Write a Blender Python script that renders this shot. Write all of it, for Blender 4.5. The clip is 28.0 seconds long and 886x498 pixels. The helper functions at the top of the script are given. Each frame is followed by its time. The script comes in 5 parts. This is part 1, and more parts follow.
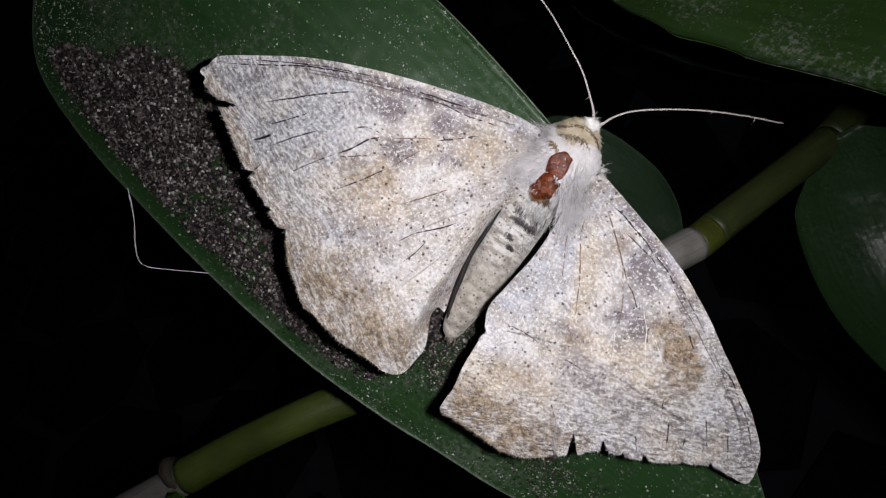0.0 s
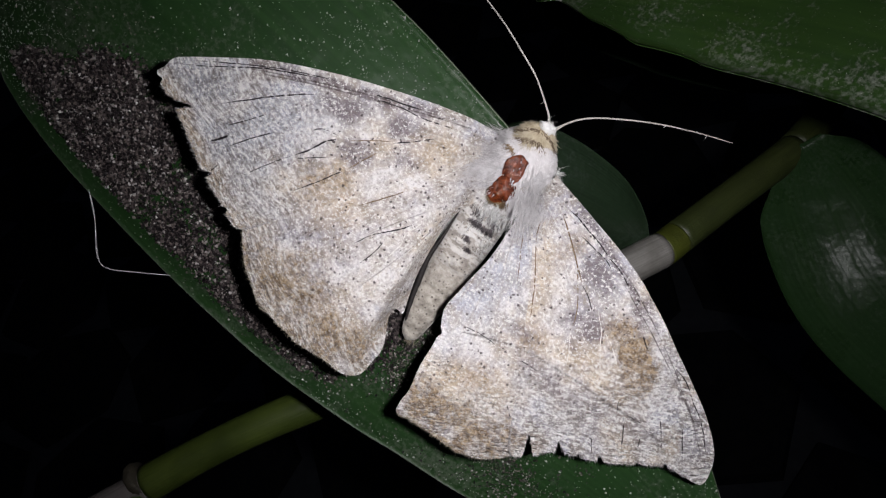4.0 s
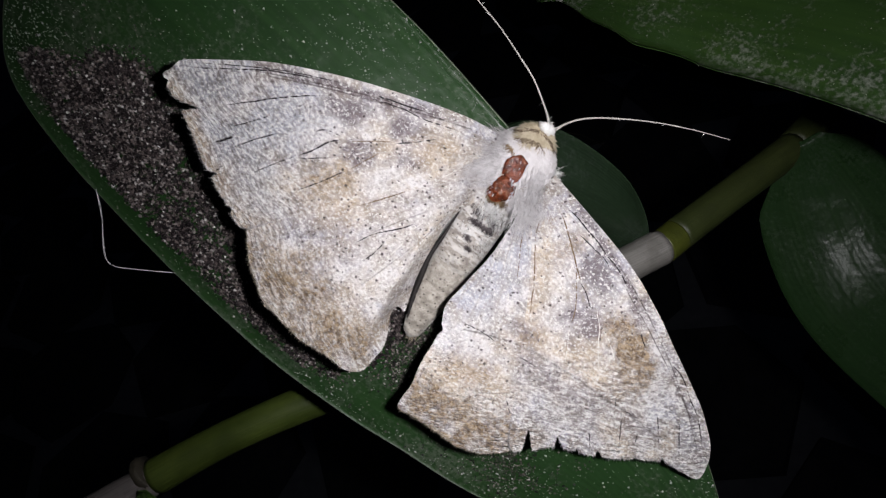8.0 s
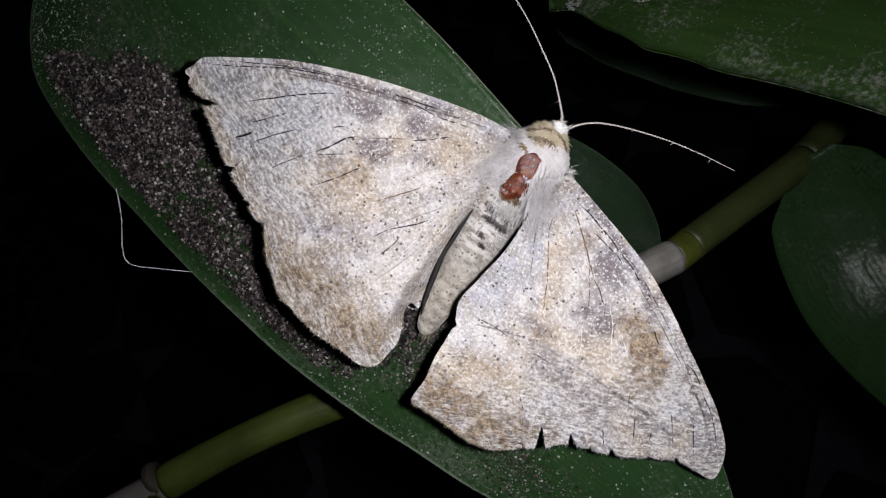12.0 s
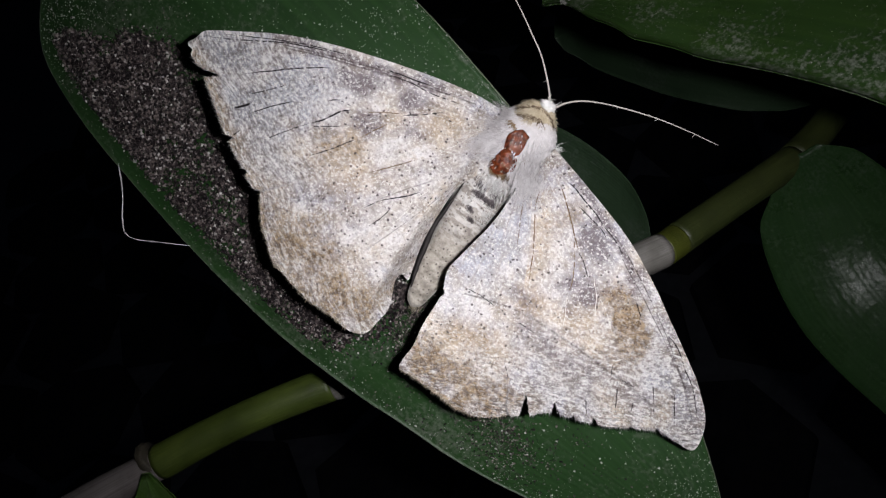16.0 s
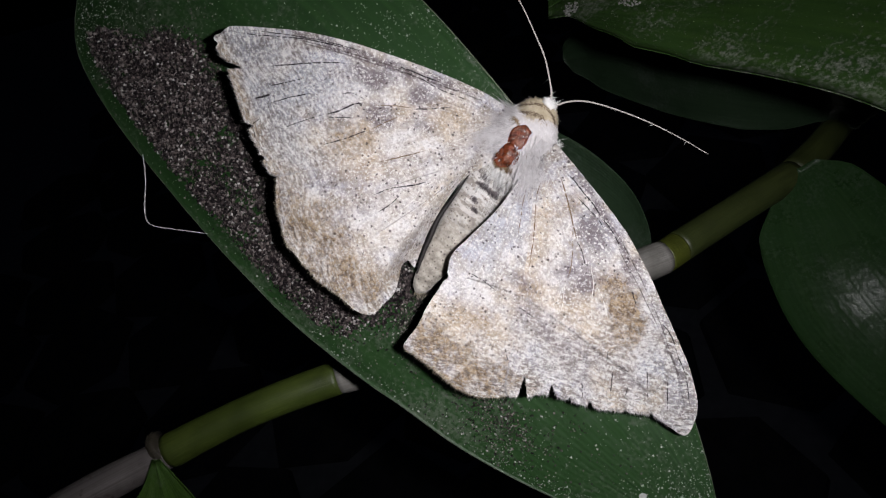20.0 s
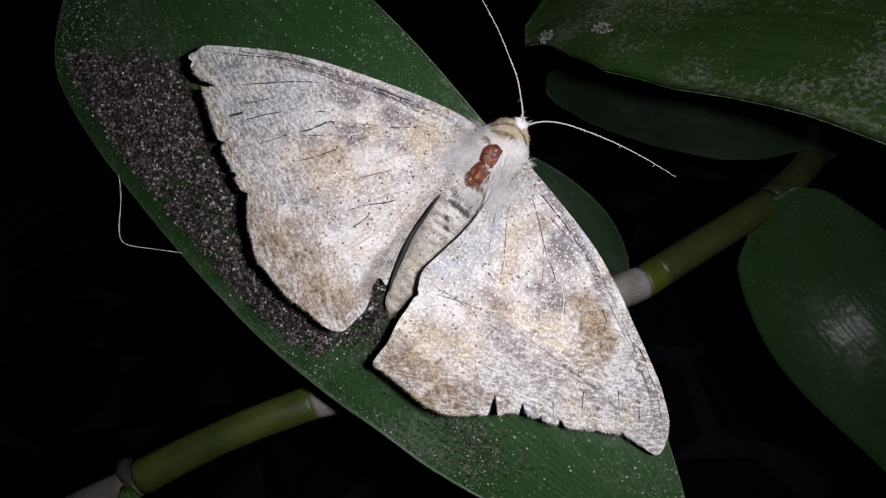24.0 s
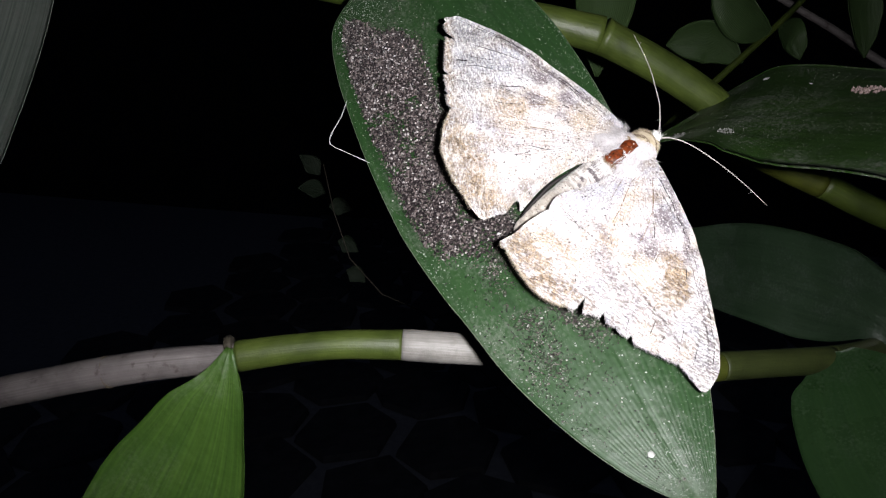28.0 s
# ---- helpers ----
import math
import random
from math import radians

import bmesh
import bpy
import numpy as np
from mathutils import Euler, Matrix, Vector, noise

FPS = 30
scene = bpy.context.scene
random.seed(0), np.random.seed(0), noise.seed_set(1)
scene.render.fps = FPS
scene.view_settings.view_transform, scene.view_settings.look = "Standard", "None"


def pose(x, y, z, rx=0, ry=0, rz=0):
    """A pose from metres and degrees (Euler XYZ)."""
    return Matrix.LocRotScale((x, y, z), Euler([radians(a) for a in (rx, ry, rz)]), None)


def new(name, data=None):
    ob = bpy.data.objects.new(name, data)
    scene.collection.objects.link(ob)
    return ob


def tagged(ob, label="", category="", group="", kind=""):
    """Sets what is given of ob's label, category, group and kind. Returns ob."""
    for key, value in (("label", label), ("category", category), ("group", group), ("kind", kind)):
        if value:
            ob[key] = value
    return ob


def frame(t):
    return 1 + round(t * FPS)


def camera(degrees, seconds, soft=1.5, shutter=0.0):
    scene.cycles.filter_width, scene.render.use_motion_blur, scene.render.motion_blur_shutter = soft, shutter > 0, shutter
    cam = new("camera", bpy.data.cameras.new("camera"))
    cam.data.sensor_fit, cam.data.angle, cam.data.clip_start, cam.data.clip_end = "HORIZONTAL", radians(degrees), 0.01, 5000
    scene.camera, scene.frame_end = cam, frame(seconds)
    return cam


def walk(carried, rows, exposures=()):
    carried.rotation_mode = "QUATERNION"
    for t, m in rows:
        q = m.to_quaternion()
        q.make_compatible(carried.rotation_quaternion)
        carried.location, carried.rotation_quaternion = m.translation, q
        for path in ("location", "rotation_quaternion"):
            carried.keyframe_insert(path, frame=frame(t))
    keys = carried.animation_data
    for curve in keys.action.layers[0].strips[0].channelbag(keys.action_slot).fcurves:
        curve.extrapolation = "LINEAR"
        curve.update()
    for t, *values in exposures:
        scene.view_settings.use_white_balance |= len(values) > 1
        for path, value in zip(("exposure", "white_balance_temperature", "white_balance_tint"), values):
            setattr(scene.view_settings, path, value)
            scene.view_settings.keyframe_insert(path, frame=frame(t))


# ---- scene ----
cam = camera(63.5, 28.0, soft=1.2, shutter=0.4)
METRES, EYE, TILT, LEAN, TURN = 0.17, 1.2, -50.0, 17.0, 0.0
ROWS = [
    (0.0, -0.0047, -0.0006, -0.0023, -0.45, 0.42, 0.18),
    (0.5, -0.0037, -0.0142, -0.0082, -1.18, 0.95, 0.20),
    (1.0, 0.0169, 0.0156, -0.0014, -1.40, 1.58, 0.27),
    (1.5, 0.0252, 0.0038, -0.0019, -0.86, 1.18, 0.35),
    (2.0, 0.0171, -0.0197, -0.0155, -0.78, 1.78, 0.27),
    (2.5, 0.0116, -0.0103, -0.0102, -0.77, 1.45, 0.31),
    (4.5, 0.0123, 0.0017, -0.0060, -1.57, 1.32, -0.08),
    (5.0, 0.0237, 0.0157, -0.0026, -1.35, 1.14, 0.11),
    (5.5, 0.0222, -0.0150, -0.0152, -0.88, 1.59, 0.20),
    (6.0, 0.0207, -0.0161, -0.0129, -0.76, 2.15, 0.08),
    (6.5, 0.0204, -0.0175, -0.0107, -0.62, 2.13, -0.21),
    (7.0, 0.0177, -0.0242, -0.0167, -0.65, 2.45, 0.02),
    (7.5, 0.0049, -0.0086, 0.0034, -0.43, 0.86, 0.01),
    (8.0, 0.0124, -0.0105, -0.0059, -1.19, 0.97, -0.03),
    (8.5, 0.0223, 0.0187, -0.0014, -1.50, 1.46, 0.16),
    (9.0, 0.0273, -0.0133, -0.0112, -0.65, 1.60, 0.19),
    (9.5, 0.0245, -0.0207, -0.0116, -0.69, 1.89, 0.05),
    (10.0, 0.0141, -0.0170, -0.0121, -0.80, 2.03, -0.24),
    (10.5, 0.0147, -0.0259, -0.0167, -0.53, 2.30, -0.07),
    (11.0, 0.0161, -0.0204, -0.0212, -0.43, 2.40, -0.05),
    (11.5, 0.0097, -0.0154, -0.0234, -0.44, 2.76, -0.18),
    (13.5, 0.0171, -0.0064, -0.0292, -0.31, 4.32, -0.69),
    (14.0, 0.0220, -0.0146, -0.0435, -0.45, 4.17, -0.65),
    (14.5, 0.0154, -0.0398, -0.0585, -0.20, 4.44, -0.68),
    (15.0, 0.0137, -0.0362, -0.0506, -0.17, 5.17, -0.92),
    (15.5, 0.0224, -0.0118, -0.0403, -0.49, 4.75, -1.02),
    (16.0, 0.0168, -0.0242, -0.0522, -0.41, 5.01, -1.30),
    (16.5, 0.0214, -0.0257, -0.0494, -0.07, 5.09, -1.04),
    (17.0, 0.0267, -0.0050, -0.0489, -0.20, 4.54, -0.99),
    (17.5, 0.0289, -0.0379, -0.0610, -0.08, 5.43, -1.17),
    (18.0, 0.0205, -0.0332, -0.0606, -0.10, 5.53, -1.32),
    (18.5, 0.0168, -0.0257, -0.0610, -0.07, 5.67, -1.61),
    (19.0, 0.0202, -0.0374, -0.0715, -0.30, 7.02, -2.15),
    (19.5, 0.0207, -0.0337, -0.0725, 0.21, 7.37, -2.50),
    (20.0, 0.0206, -0.0418, -0.0799, 0.24, 7.50, -2.58),
    (20.5, 0.0207, -0.0541, -0.0845, 0.14, 7.89, -2.60),
    (21.0, 0.0269, -0.0641, -0.0843, -0.17, 8.32, -2.66),
    (21.5, 0.0261, -0.0437, -0.0756, -0.19, 8.58, -2.84),
    (23.5, 0.0399, -0.0385, -0.0922, -0.11, 10.50, -2.58),
    (24.0, 0.0344, -0.0409, -0.0919, -0.30, 10.62, -2.71),
    (24.5, 0.0383, -0.0373, -0.0913, -0.20, 10.68, -2.82),
    (25.0, 0.0318, -0.0721, -0.1051, -0.02, 11.29, -2.99),
    (25.5, 0.0428, -0.0859, -0.1116, 0.12, 11.93, -3.08),
    (26.0, 0.0401, -0.0608, -0.1477, 0.64, 13.69, -6.03),
    (26.5, 0.0385, -0.0917, -0.1909, 0.30, 20.74, -10.91),
    (27.0, 0.0508, -0.0975, -0.2571, -0.33, 26.26, -16.41),
    (27.5, 0.0266, -0.0891, -0.3297, -1.19, 28.62, -20.03),
    (28.0, 0.0412, -0.0708, -0.3504, -3.06, 31.39, -22.84),
]


def cam_pose(row):
    t, x, y, z, yaw, pitch, roll = row
    return pose(0, 0, EYE, TILT, LEAN, TURN) @ pose(METRES * x, METRES * y, METRES * z, 90 + pitch, roll, yaw)


walk(cam, [(r[0], cam_pose(r)) for r in ROWS],
     [(0.0, 0.08), (2.5, 0.18), (5.0, 0.05), (6.0, 0.24), (8.0, 0.26), (9.0, 0.09), (10.0, 0.23), (11.5, 0.25), (14.0, 0.16), (15.0, 0.42), (16.0, 0.32), (17.0, 0.20), (18.0, 0.38), (19.0, 0.43), (20.0, 0.44), (21.0, 0.54), (24.0, 0.53), (25.5, 0.62), (26.5, 0.92), (27.2, 1.5), (28.0, 2.15)])

# ---- night: almost no sky light, one small LED flash carried beside the lens ----
world = bpy.data.worlds.new("night")
scene.world = world
world.use_nodes = True
world.node_tree.nodes["Background"].inputs[0].default_value = (0.35, 0.45, 0.8, 1)
world.node_tree.nodes["Background"].inputs[1].default_value = 0.0012
FLASH_STRENGTH = 1740.0
FLASH_OFFSET = (0.0095, 0.0015, 0.003)
MM = 0.001


# ---- materials ----
def nodes_of(name):
    m = bpy.data.materials.new(name)
    m.use_nodes = True
    nt = m.node_tree
    return m, nt, nt.nodes["Principled BSDF"]


def node(nt, kind, **kw):
    n = nt.nodes.new(kind)
    for k, v in kw.items():
        n.inputs[k].default_value = v
    return n


def coords(nt):
    return nt.nodes.new("ShaderNodeTexCoord").outputs["Object"]


def noise_tex(nt, vec, scale, detail=3.0, rough=0.55):
    n = node(nt, "ShaderNodeTexNoise", Scale=scale, Detail=detail, Roughness=rough)
    nt.links.new(vec, n.inputs["Vector"])
    return n.outputs["Fac"]


def ramp(nt, fac, stops):
    r = nt.nodes.new("ShaderNodeValToRGB")
    e = r.color_ramp.elements
    while len(e) < len(stops):
        e.new(0.5)
    for el, (p, c) in zip(e, stops):
        el.position, el.color = p, (*c, 1)
    nt.links.new(fac, r.inputs[0])
    return r.outputs[0]


def mix(nt, fac, a, b, mode="MIX"):
    m = nt.nodes.new("ShaderNodeMix")
    m.data_type, m.blend_type = "RGBA", mode
    for sock, v in ((m.inputs[0], fac), (m.inputs[6], a), (m.inputs[7], b)):
        if isinstance(v, (int, float)):
            sock.default_value = v
        elif isinstance(v, tuple):
            sock.default_value = (*v, 1)
        else:
            nt.links.new(v, sock)
    return m.outputs[2]


def maths(nt, op, a, b=0.0, c=0.0):
    m = nt.nodes.new("ShaderNodeMath")
    m.operation = op
    for sock, v in zip(m.inputs, (a, b, c)):
        if isinstance(v, (int, float)):
            sock.default_value = v
        else:
            nt.links.new(v, sock)
    return m.outputs[0]


def bump(nt, bsdf, height, strength, distance):
    b = node(nt, "ShaderNodeBump", Strength=strength, Distance=distance)
    nt.links.new(height, b.inputs["Height"])
    nt.links.new(b.outputs[0], bsdf.inputs["Normal"])


def leaf_material(name, green, light, dust=0.35, rough=0.34, vein=1.0, dust_colour=(0.30, 0.29, 0.27), spec=0.30, wrinkle=0.0):
    """A smooth, waxy blade with veins along its length (u along, v across) and a film of dust."""
    m, nt, bsdf = nodes_of(name)
    vec = coords(nt)
    uv = nt.nodes.new("ShaderNodeUVMap").outputs[0]
    sep = nt.nodes.new("ShaderNodeSeparateXYZ")
    nt.links.new(uv, sep.inputs[0])
    stretch = nt.nodes.new("ShaderNodeMapping")
    stretch.inputs["Scale"].default_value = (2.5, 34, 1)
    nt.links.new(uv, stretch.inputs[0])
    streak = noise_tex(nt, stretch.outputs[0], 1.0, 4.0)
    wobble = maths(nt, "MULTIPLY", noise_tex(nt, vec, 90.0, 2.0), 0.02)
    lines = maths(nt, "SINE", maths(nt, "MULTIPLY", maths(nt, "ADD", sep.outputs[1], wobble), 190.0))
    col = mix(nt, ramp(nt, streak, [(0.3, (0, 0, 0)), (0.75, (1, 1, 1))]), green, light)
    mott = noise_tex(nt, vec, 160.0, 4.0)
    col = mix(nt, ramp(nt, mott, [(0.4, (0, 0, 0)), (0.8, (0.6, 0.6, 0.6))]), col, tuple(c * 1.5 for c in green))
    lines01 = maths(nt, "MULTIPLY", maths(nt, "MAXIMUM", lines, 0.0), 0.22 * vein)
    col = mix(nt, lines01, col, tuple(c * 0.55 for c in green))
    film = maths(nt, "MULTIPLY", noise_tex(nt, vec, 70.0, 5.0, 0.65), noise_tex(nt, vec, 1900.0, 3.0, 0.7))
    film = ramp(nt, film, [(0.26, (0, 0, 0)), (0.46, (dust, dust, dust))])
    col = mix(nt, film, col, dust_colour)
    nt.links.new(col, bsdf.inputs["Base Color"])
    r = maths(nt, "ADD", rough, maths(nt, "MULTIPLY", film, 0.5))
    r = maths(nt, "ADD", r, maths(nt, "MULTIPLY", mott, 0.12))
    nt.links.new(r, bsdf.inputs["Roughness"])
    bsdf.inputs["Specular IOR Level"].default_value = spec
    h = maths(nt, "ADD", maths(nt, "MULTIPLY", lines, 0.35 * vein), maths(nt, "MULTIPLY", streak, 0.5))
    h = maths(nt, "ADD", h, maths(nt, "MULTIPLY", noise_tex(nt, vec, 900.0, 3.0), 0.6))
    if wrinkle:
        h = maths(nt, "ADD", h, maths(nt, "MULTIPLY", noise_tex(nt, vec, 170.0, 3.0, 0.6), wrinkle))
    bump(nt, bsdf, h, 0.5, 0.00012)
    return m


def stem_material(name, a, b, streaks=1.0, rough=0.45, dirt=(0.05, 0.045, 0.035), dirt_amount=0.5):
    m, nt, bsdf = nodes_of(name)
    uv = nt.nodes.new("ShaderNodeUVMap").outputs[0]
    vec = coords(nt)
    st = nt.nodes.new("ShaderNodeMapping")
    st.inputs["Scale"].default_value = (3.0, 26.0, 1)
    nt.links.new(uv, st.inputs[0])
    streak = noise_tex(nt, st.outputs[0], 1.0, 4.0)
    col = mix(nt, ramp(nt, streak, [(0.3, (0, 0, 0)), (0.72, (1, 1, 1))]), a, b)
    blotch = ramp(nt, noise_tex(nt, vec, 130.0, 4.0, 0.6), [(0.42, (0, 0, 0)), (0.66, (0.75, 0.75, 0.75))])
    col = mix(nt, blotch, col, tuple(c * 0.55 for c in a))
    spots = ramp(nt, noise_tex(nt, vec, 420.0, 5.0, 0.65), [(0.58, (0, 0, 0)), (0.72, (dirt_amount,) * 3)])
    col = mix(nt, spots, col, dirt)
    nt.links.new(col, bsdf.inputs["Base Color"])
    bsdf.inputs["Roughness"].default_value = rough
    h = maths(nt, "ADD", maths(nt, "MULTIPLY", streak, streaks), noise_tex(nt, vec, 1500.0, 3.0))
    bump(nt, bsdf, h, 0.45, 0.00015)
    return m


def wing_material():
    """Silky grey-white scales; tone holds brown, grey and line amounts, sheen holds silver, cream and white; u runs around the hinge, v out from it."""
    m, nt, bsdf = nodes_of("moth_wing_scales")
    vec = coords(nt)
    uv = nt.nodes.new("ShaderNodeUVMap").outputs[0]

    def channels(name):
        att = nt.nodes.new("ShaderNodeAttribute")
        att.attribute_name = name
        sep = nt.nodes.new("ShaderNodeSeparateColor")
        nt.links.new(att.outputs["Color"], sep.inputs[0])
        return sep.outputs
    tone, shine = channels("tone"), channels("sheen")

    def stretched(sx, sy, detail=3.0, rough=0.6):
        mp = nt.nodes.new("ShaderNodeMapping")
        mp.inputs["Scale"].default_value = (sx, sy, 1)
        nt.links.new(uv, mp.inputs[0])
        return noise_tex(nt, mp.outputs[0], 1.0, detail, rough)

    def times(a, b):
        return maths(nt, "MULTIPLY", a, b)
    split = nt.nodes.new("ShaderNodeSeparateXYZ")
    nt.links.new(uv, split.inputs[0])
    outer = ramp(nt, split.outputs[1], [(0.48, (0, 0, 0)), (0.72, (1, 1, 1))])
    inner = maths(nt, "SUBTRACT", 1.0, outer)
    fine = noise_tex(nt, vec, 3600.0, 3.0, 0.7)
    mid = noise_tex(nt, vec, 1500.0, 4.0, 0.7)
    big = noise_tex(nt, vec, 240.0, 3.0, 0.55)
    patch = noise_tex(nt, vec, 560.0, 4.0, 0.6)
    flow = nt.nodes.new("ShaderNodeAttribute")
    flow.attribute_name = "margin"

    def along_margin(sx, sy, detail=3.0, rough=0.6):
        lie = nt.nodes.new("ShaderNodeMapping")
        lie.inputs["Scale"].default_value = (sx, sy, 1)
        nt.links.new(flow.outputs["Vector"], lie.inputs[0])
        return noise_tex(nt, lie.outputs[0], 1.0, detail, rough)
    ripple = along_margin(1.05, 3.1, 3.0, 0.6)
    strig = along_margin(2.2, 4.4, 3.0, 0.65)
    pleat = stretched(78, 4, 3.0, 0.6)
    grit = ramp(nt, mid, [(0.32, (0.35, 0.35, 0.35)), (0.58, (1, 1, 1))])
    # ivory and pearl grey ground in soft areas
    base = mix(nt, ramp(nt, big, [(0.36, (0, 0, 0)), (0.62, (1, 1, 1))]), (0.77, 0.675, 0.575), (0.57, 0.555, 0.625))
    base = mix(nt, ramp(nt, patch, [(0.48, (0, 0, 0)), (0.64, (0.85, 0.85, 0.85))]), base, (0.37, 0.31, 0.26))
    base = mix(nt, ramp(nt, patch, [(0.36, (0.95, 0.95, 0.95)), (0.46, (0, 0, 0))]), base, (0.94, 0.90, 0.90))
    base = mix(nt, times(shine[0], 0.8), base, (0.54, 0.58, 0.665))
    base = mix(nt, times(times(shine[1], grit), 0.85), base, (0.73, 0.58, 0.40))
    base = mix(nt, times(times(shine[2], grit), 0.9), base, (0.86, 0.825, 0.825))
    base = mix(nt, times(ramp(nt, pleat, [(0.54, (0, 0, 0)), (0.66, (0.38, 0.38, 0.38))]), inner), base, (0.36, 0.29, 0.22))
    base = mix(nt, times(ramp(nt, pleat, [(0.34, (0.5, 0.5, 0.5)), (0.44, (0, 0, 0))]), inner), base, (0.86, 0.83, 0.79))
    # brown and smoky areas, broken up by single scales
    rag = maths(nt, "ADD", times(mid, 1.7), times(fine, 0.6))
    rag = maths(nt, "MINIMUM", maths(nt, "MAXIMUM", maths(nt, "SUBTRACT", rag, 0.70), 0.0), 0.62)
    brown = maths(nt, "MINIMUM", times(tone[0], times(rag, 2.3)), 0.95)
    umber = mix(nt, ramp(nt, noise_tex(nt, vec, 1900.0, 3.0, 0.7), [(0.40, (0, 0, 0)), (0.58, (1, 1, 1))]), (0.135, 0.080, 0.034), (0.50, 0.36, 0.215))
    col = mix(nt, brown, base, umber)
    grey = maths(nt, "MINIMUM", times(tone[1], times(rag, 2.9)), 0.9)
    col = mix(nt, grey, col, (0.185, 0.150, 0.170))
    # fine wrinkles along the outer margin, shaded troughs and lit crests put into colour
    deep = maths(nt, "MULTIPLY_ADD", outer, 0.80, 0.10)
    col = mix(nt, times(ramp(nt, ripple, [(0.53, (0, 0, 0)), (0.64, (0.75, 0.75, 0.75))]), deep), col, (0.22, 0.19, 0.175))
    clear = maths(nt, "SUBTRACT", 1.0, times(brown, 0.7))
    col = mix(nt, times(times(ramp(nt, ripple, [(0.39, (1, 1, 1)), (0.49, (0, 0, 0))]), deep), clear), col, (0.98, 0.96, 0.945))
    col = mix(nt, times(ramp(nt, strig, [(0.57, (0, 0, 0)), (0.69, (0.65, 0.65, 0.65))]), maths(nt, "MULTIPLY_ADD", outer, 0.4, 0.25)), col, (0.23, 0.19, 0.17))
    # bright glints and dark pits among the scales, painted into the colour
    glint = times(ramp(nt, fine, [(0.545, (0, 0, 0)), (0.60, (0.8, 0.8, 0.8))]), clear)
    col = mix(nt, glint, col, (0.98, 0.955, 0.93))
    pit = times(ramp(nt, fine, [(0.38, (0.5, 0.5, 0.5)), (0.46, (0, 0, 0))]), maths(nt, "MULTIPLY_ADD", outer, 0.35, 0.75))
    col = mix(nt, pit, col, (0.24, 0.20, 0.18))
    # single dark scales, thinly strewn
    cell = nt.nodes.new("ShaderNodeTexVoronoi")
    cell.inputs["Scale"].default_value = 2300.0
    nt.links.new(vec, cell.inputs["Vector"])
    chosen = nt.nodes.new("ShaderNodeSeparateColor")
    nt.links.new(cell.outputs["Color"], chosen.inputs[0])
    torn = maths(nt, "MULTIPLY_ADD", maths(nt, "SUBTRACT", noise_tex(nt, vec, 4200.0, 2.0), 0.5), 1.0, cell.outputs["Distance"])
    dots = times(ramp(nt, torn, [(0.17, (1, 1, 1)), (0.27, (0, 0, 0))]), maths(nt, "GREATER_THAN", chosen.outputs[0], 0.66))
    dots = times(dots, maths(nt, "MULTIPLY_ADD", inner, 0.45, 0.45))
    col = mix(nt, dots, col, (0.07, 0.055, 0.058))
    dash = times(tone[2], ramp(nt, stretched(60, 12, 3.0, 0.7), [(0.36, (0.1, 0.1, 0.1)), (0.50, (1, 1, 1))]))
    col = mix(nt, dash, col, (0.06, 0.045, 0.04))
    nt.links.new(col, bsdf.inputs["Base Color"])
    bsdf.inputs["Roughness"].default_value = 0.24
    bsdf.inputs["Specular IOR Level"].default_value = 1.0
    h = maths(nt, "ADD", times(ripple, maths(nt, "MULTIPLY_ADD", outer, -2.6, -0.3)), times(fine, 1.2))
    h = maths(nt, "ADD", h, times(mid, 0.7))
    h = maths(nt, "ADD", h, times(times(pleat, inner), -1.2))
    bump(nt, bsdf, h, 1.0, 0.00030)
    return m


def plain_material(name, a, b, scale=1500.0, rough=0.6, bump_size=0.0001, spec=0.4, island=0.0, sheen=0.0):
    m, nt, bsdf = nodes_of(name)
    vec = coords(nt)
    n = noise_tex(nt, vec, scale, 4.0, 0.6)
    col = mix(nt, ramp(nt, n, [(0.3, (0, 0, 0)), (0.7, (1, 1, 1))]), a, b)
    if island:
        g = nt.nodes.new("ShaderNodeNewGeometry")
        col = mix(nt, maths(nt, "MULTIPLY", g.outputs["Random Per Island"], island), col, tuple(min(1, c * 1.6 + 0.06) for c in b))
    nt.links.new(col, bsdf.inputs["Base Color"])
    bsdf.inputs["Roughness"].default_value = rough
    bsdf.inputs["Specular IOR Level"].default_value = spec
    bsdf.inputs["Sheen Weight"].default_value = sheen
    bump(nt, bsdf, n, 0.6, bump_size)
    return m


def grain_material():
    m, nt, bsdf = nodes_of("frass_grain")
    g = nt.nodes.new("ShaderNodeNewGeometry")
    # random grain tones; the palest few paint in the heap's bright sparkle
    col = ramp(nt, g.outputs["Random Per Island"], [(0.0, (0.006, 0.005, 0.006)), (0.48, (0.026, 0.020, 0.021)), (0.70, (0.078, 0.063, 0.062)),
                                                    (0.82, (0.145, 0.118, 0.110)), (0.93, (0.235, 0.205, 0.195)), (0.97, (0.38, 0.35, 0.34)), (1.0, (0.62, 0.60, 0.59))])
    nt.links.new(col, bsdf.inputs["Base Color"])
    bsdf.inputs["Roughness"].default_value = 0.30
    return m


def emitter_material():
    m, nt, bsdf = nodes_of("led_light")
    bsdf.inputs["Base Color"].default_value = (0.8, 0.8, 0.75, 1)
    bsdf.inputs["Emission Color"].default_value = (0.985, 0.965, 1.0, 1)
    bsdf.inputs["Emission Strength"].default_value = FLASH_STRENGTH
    return m


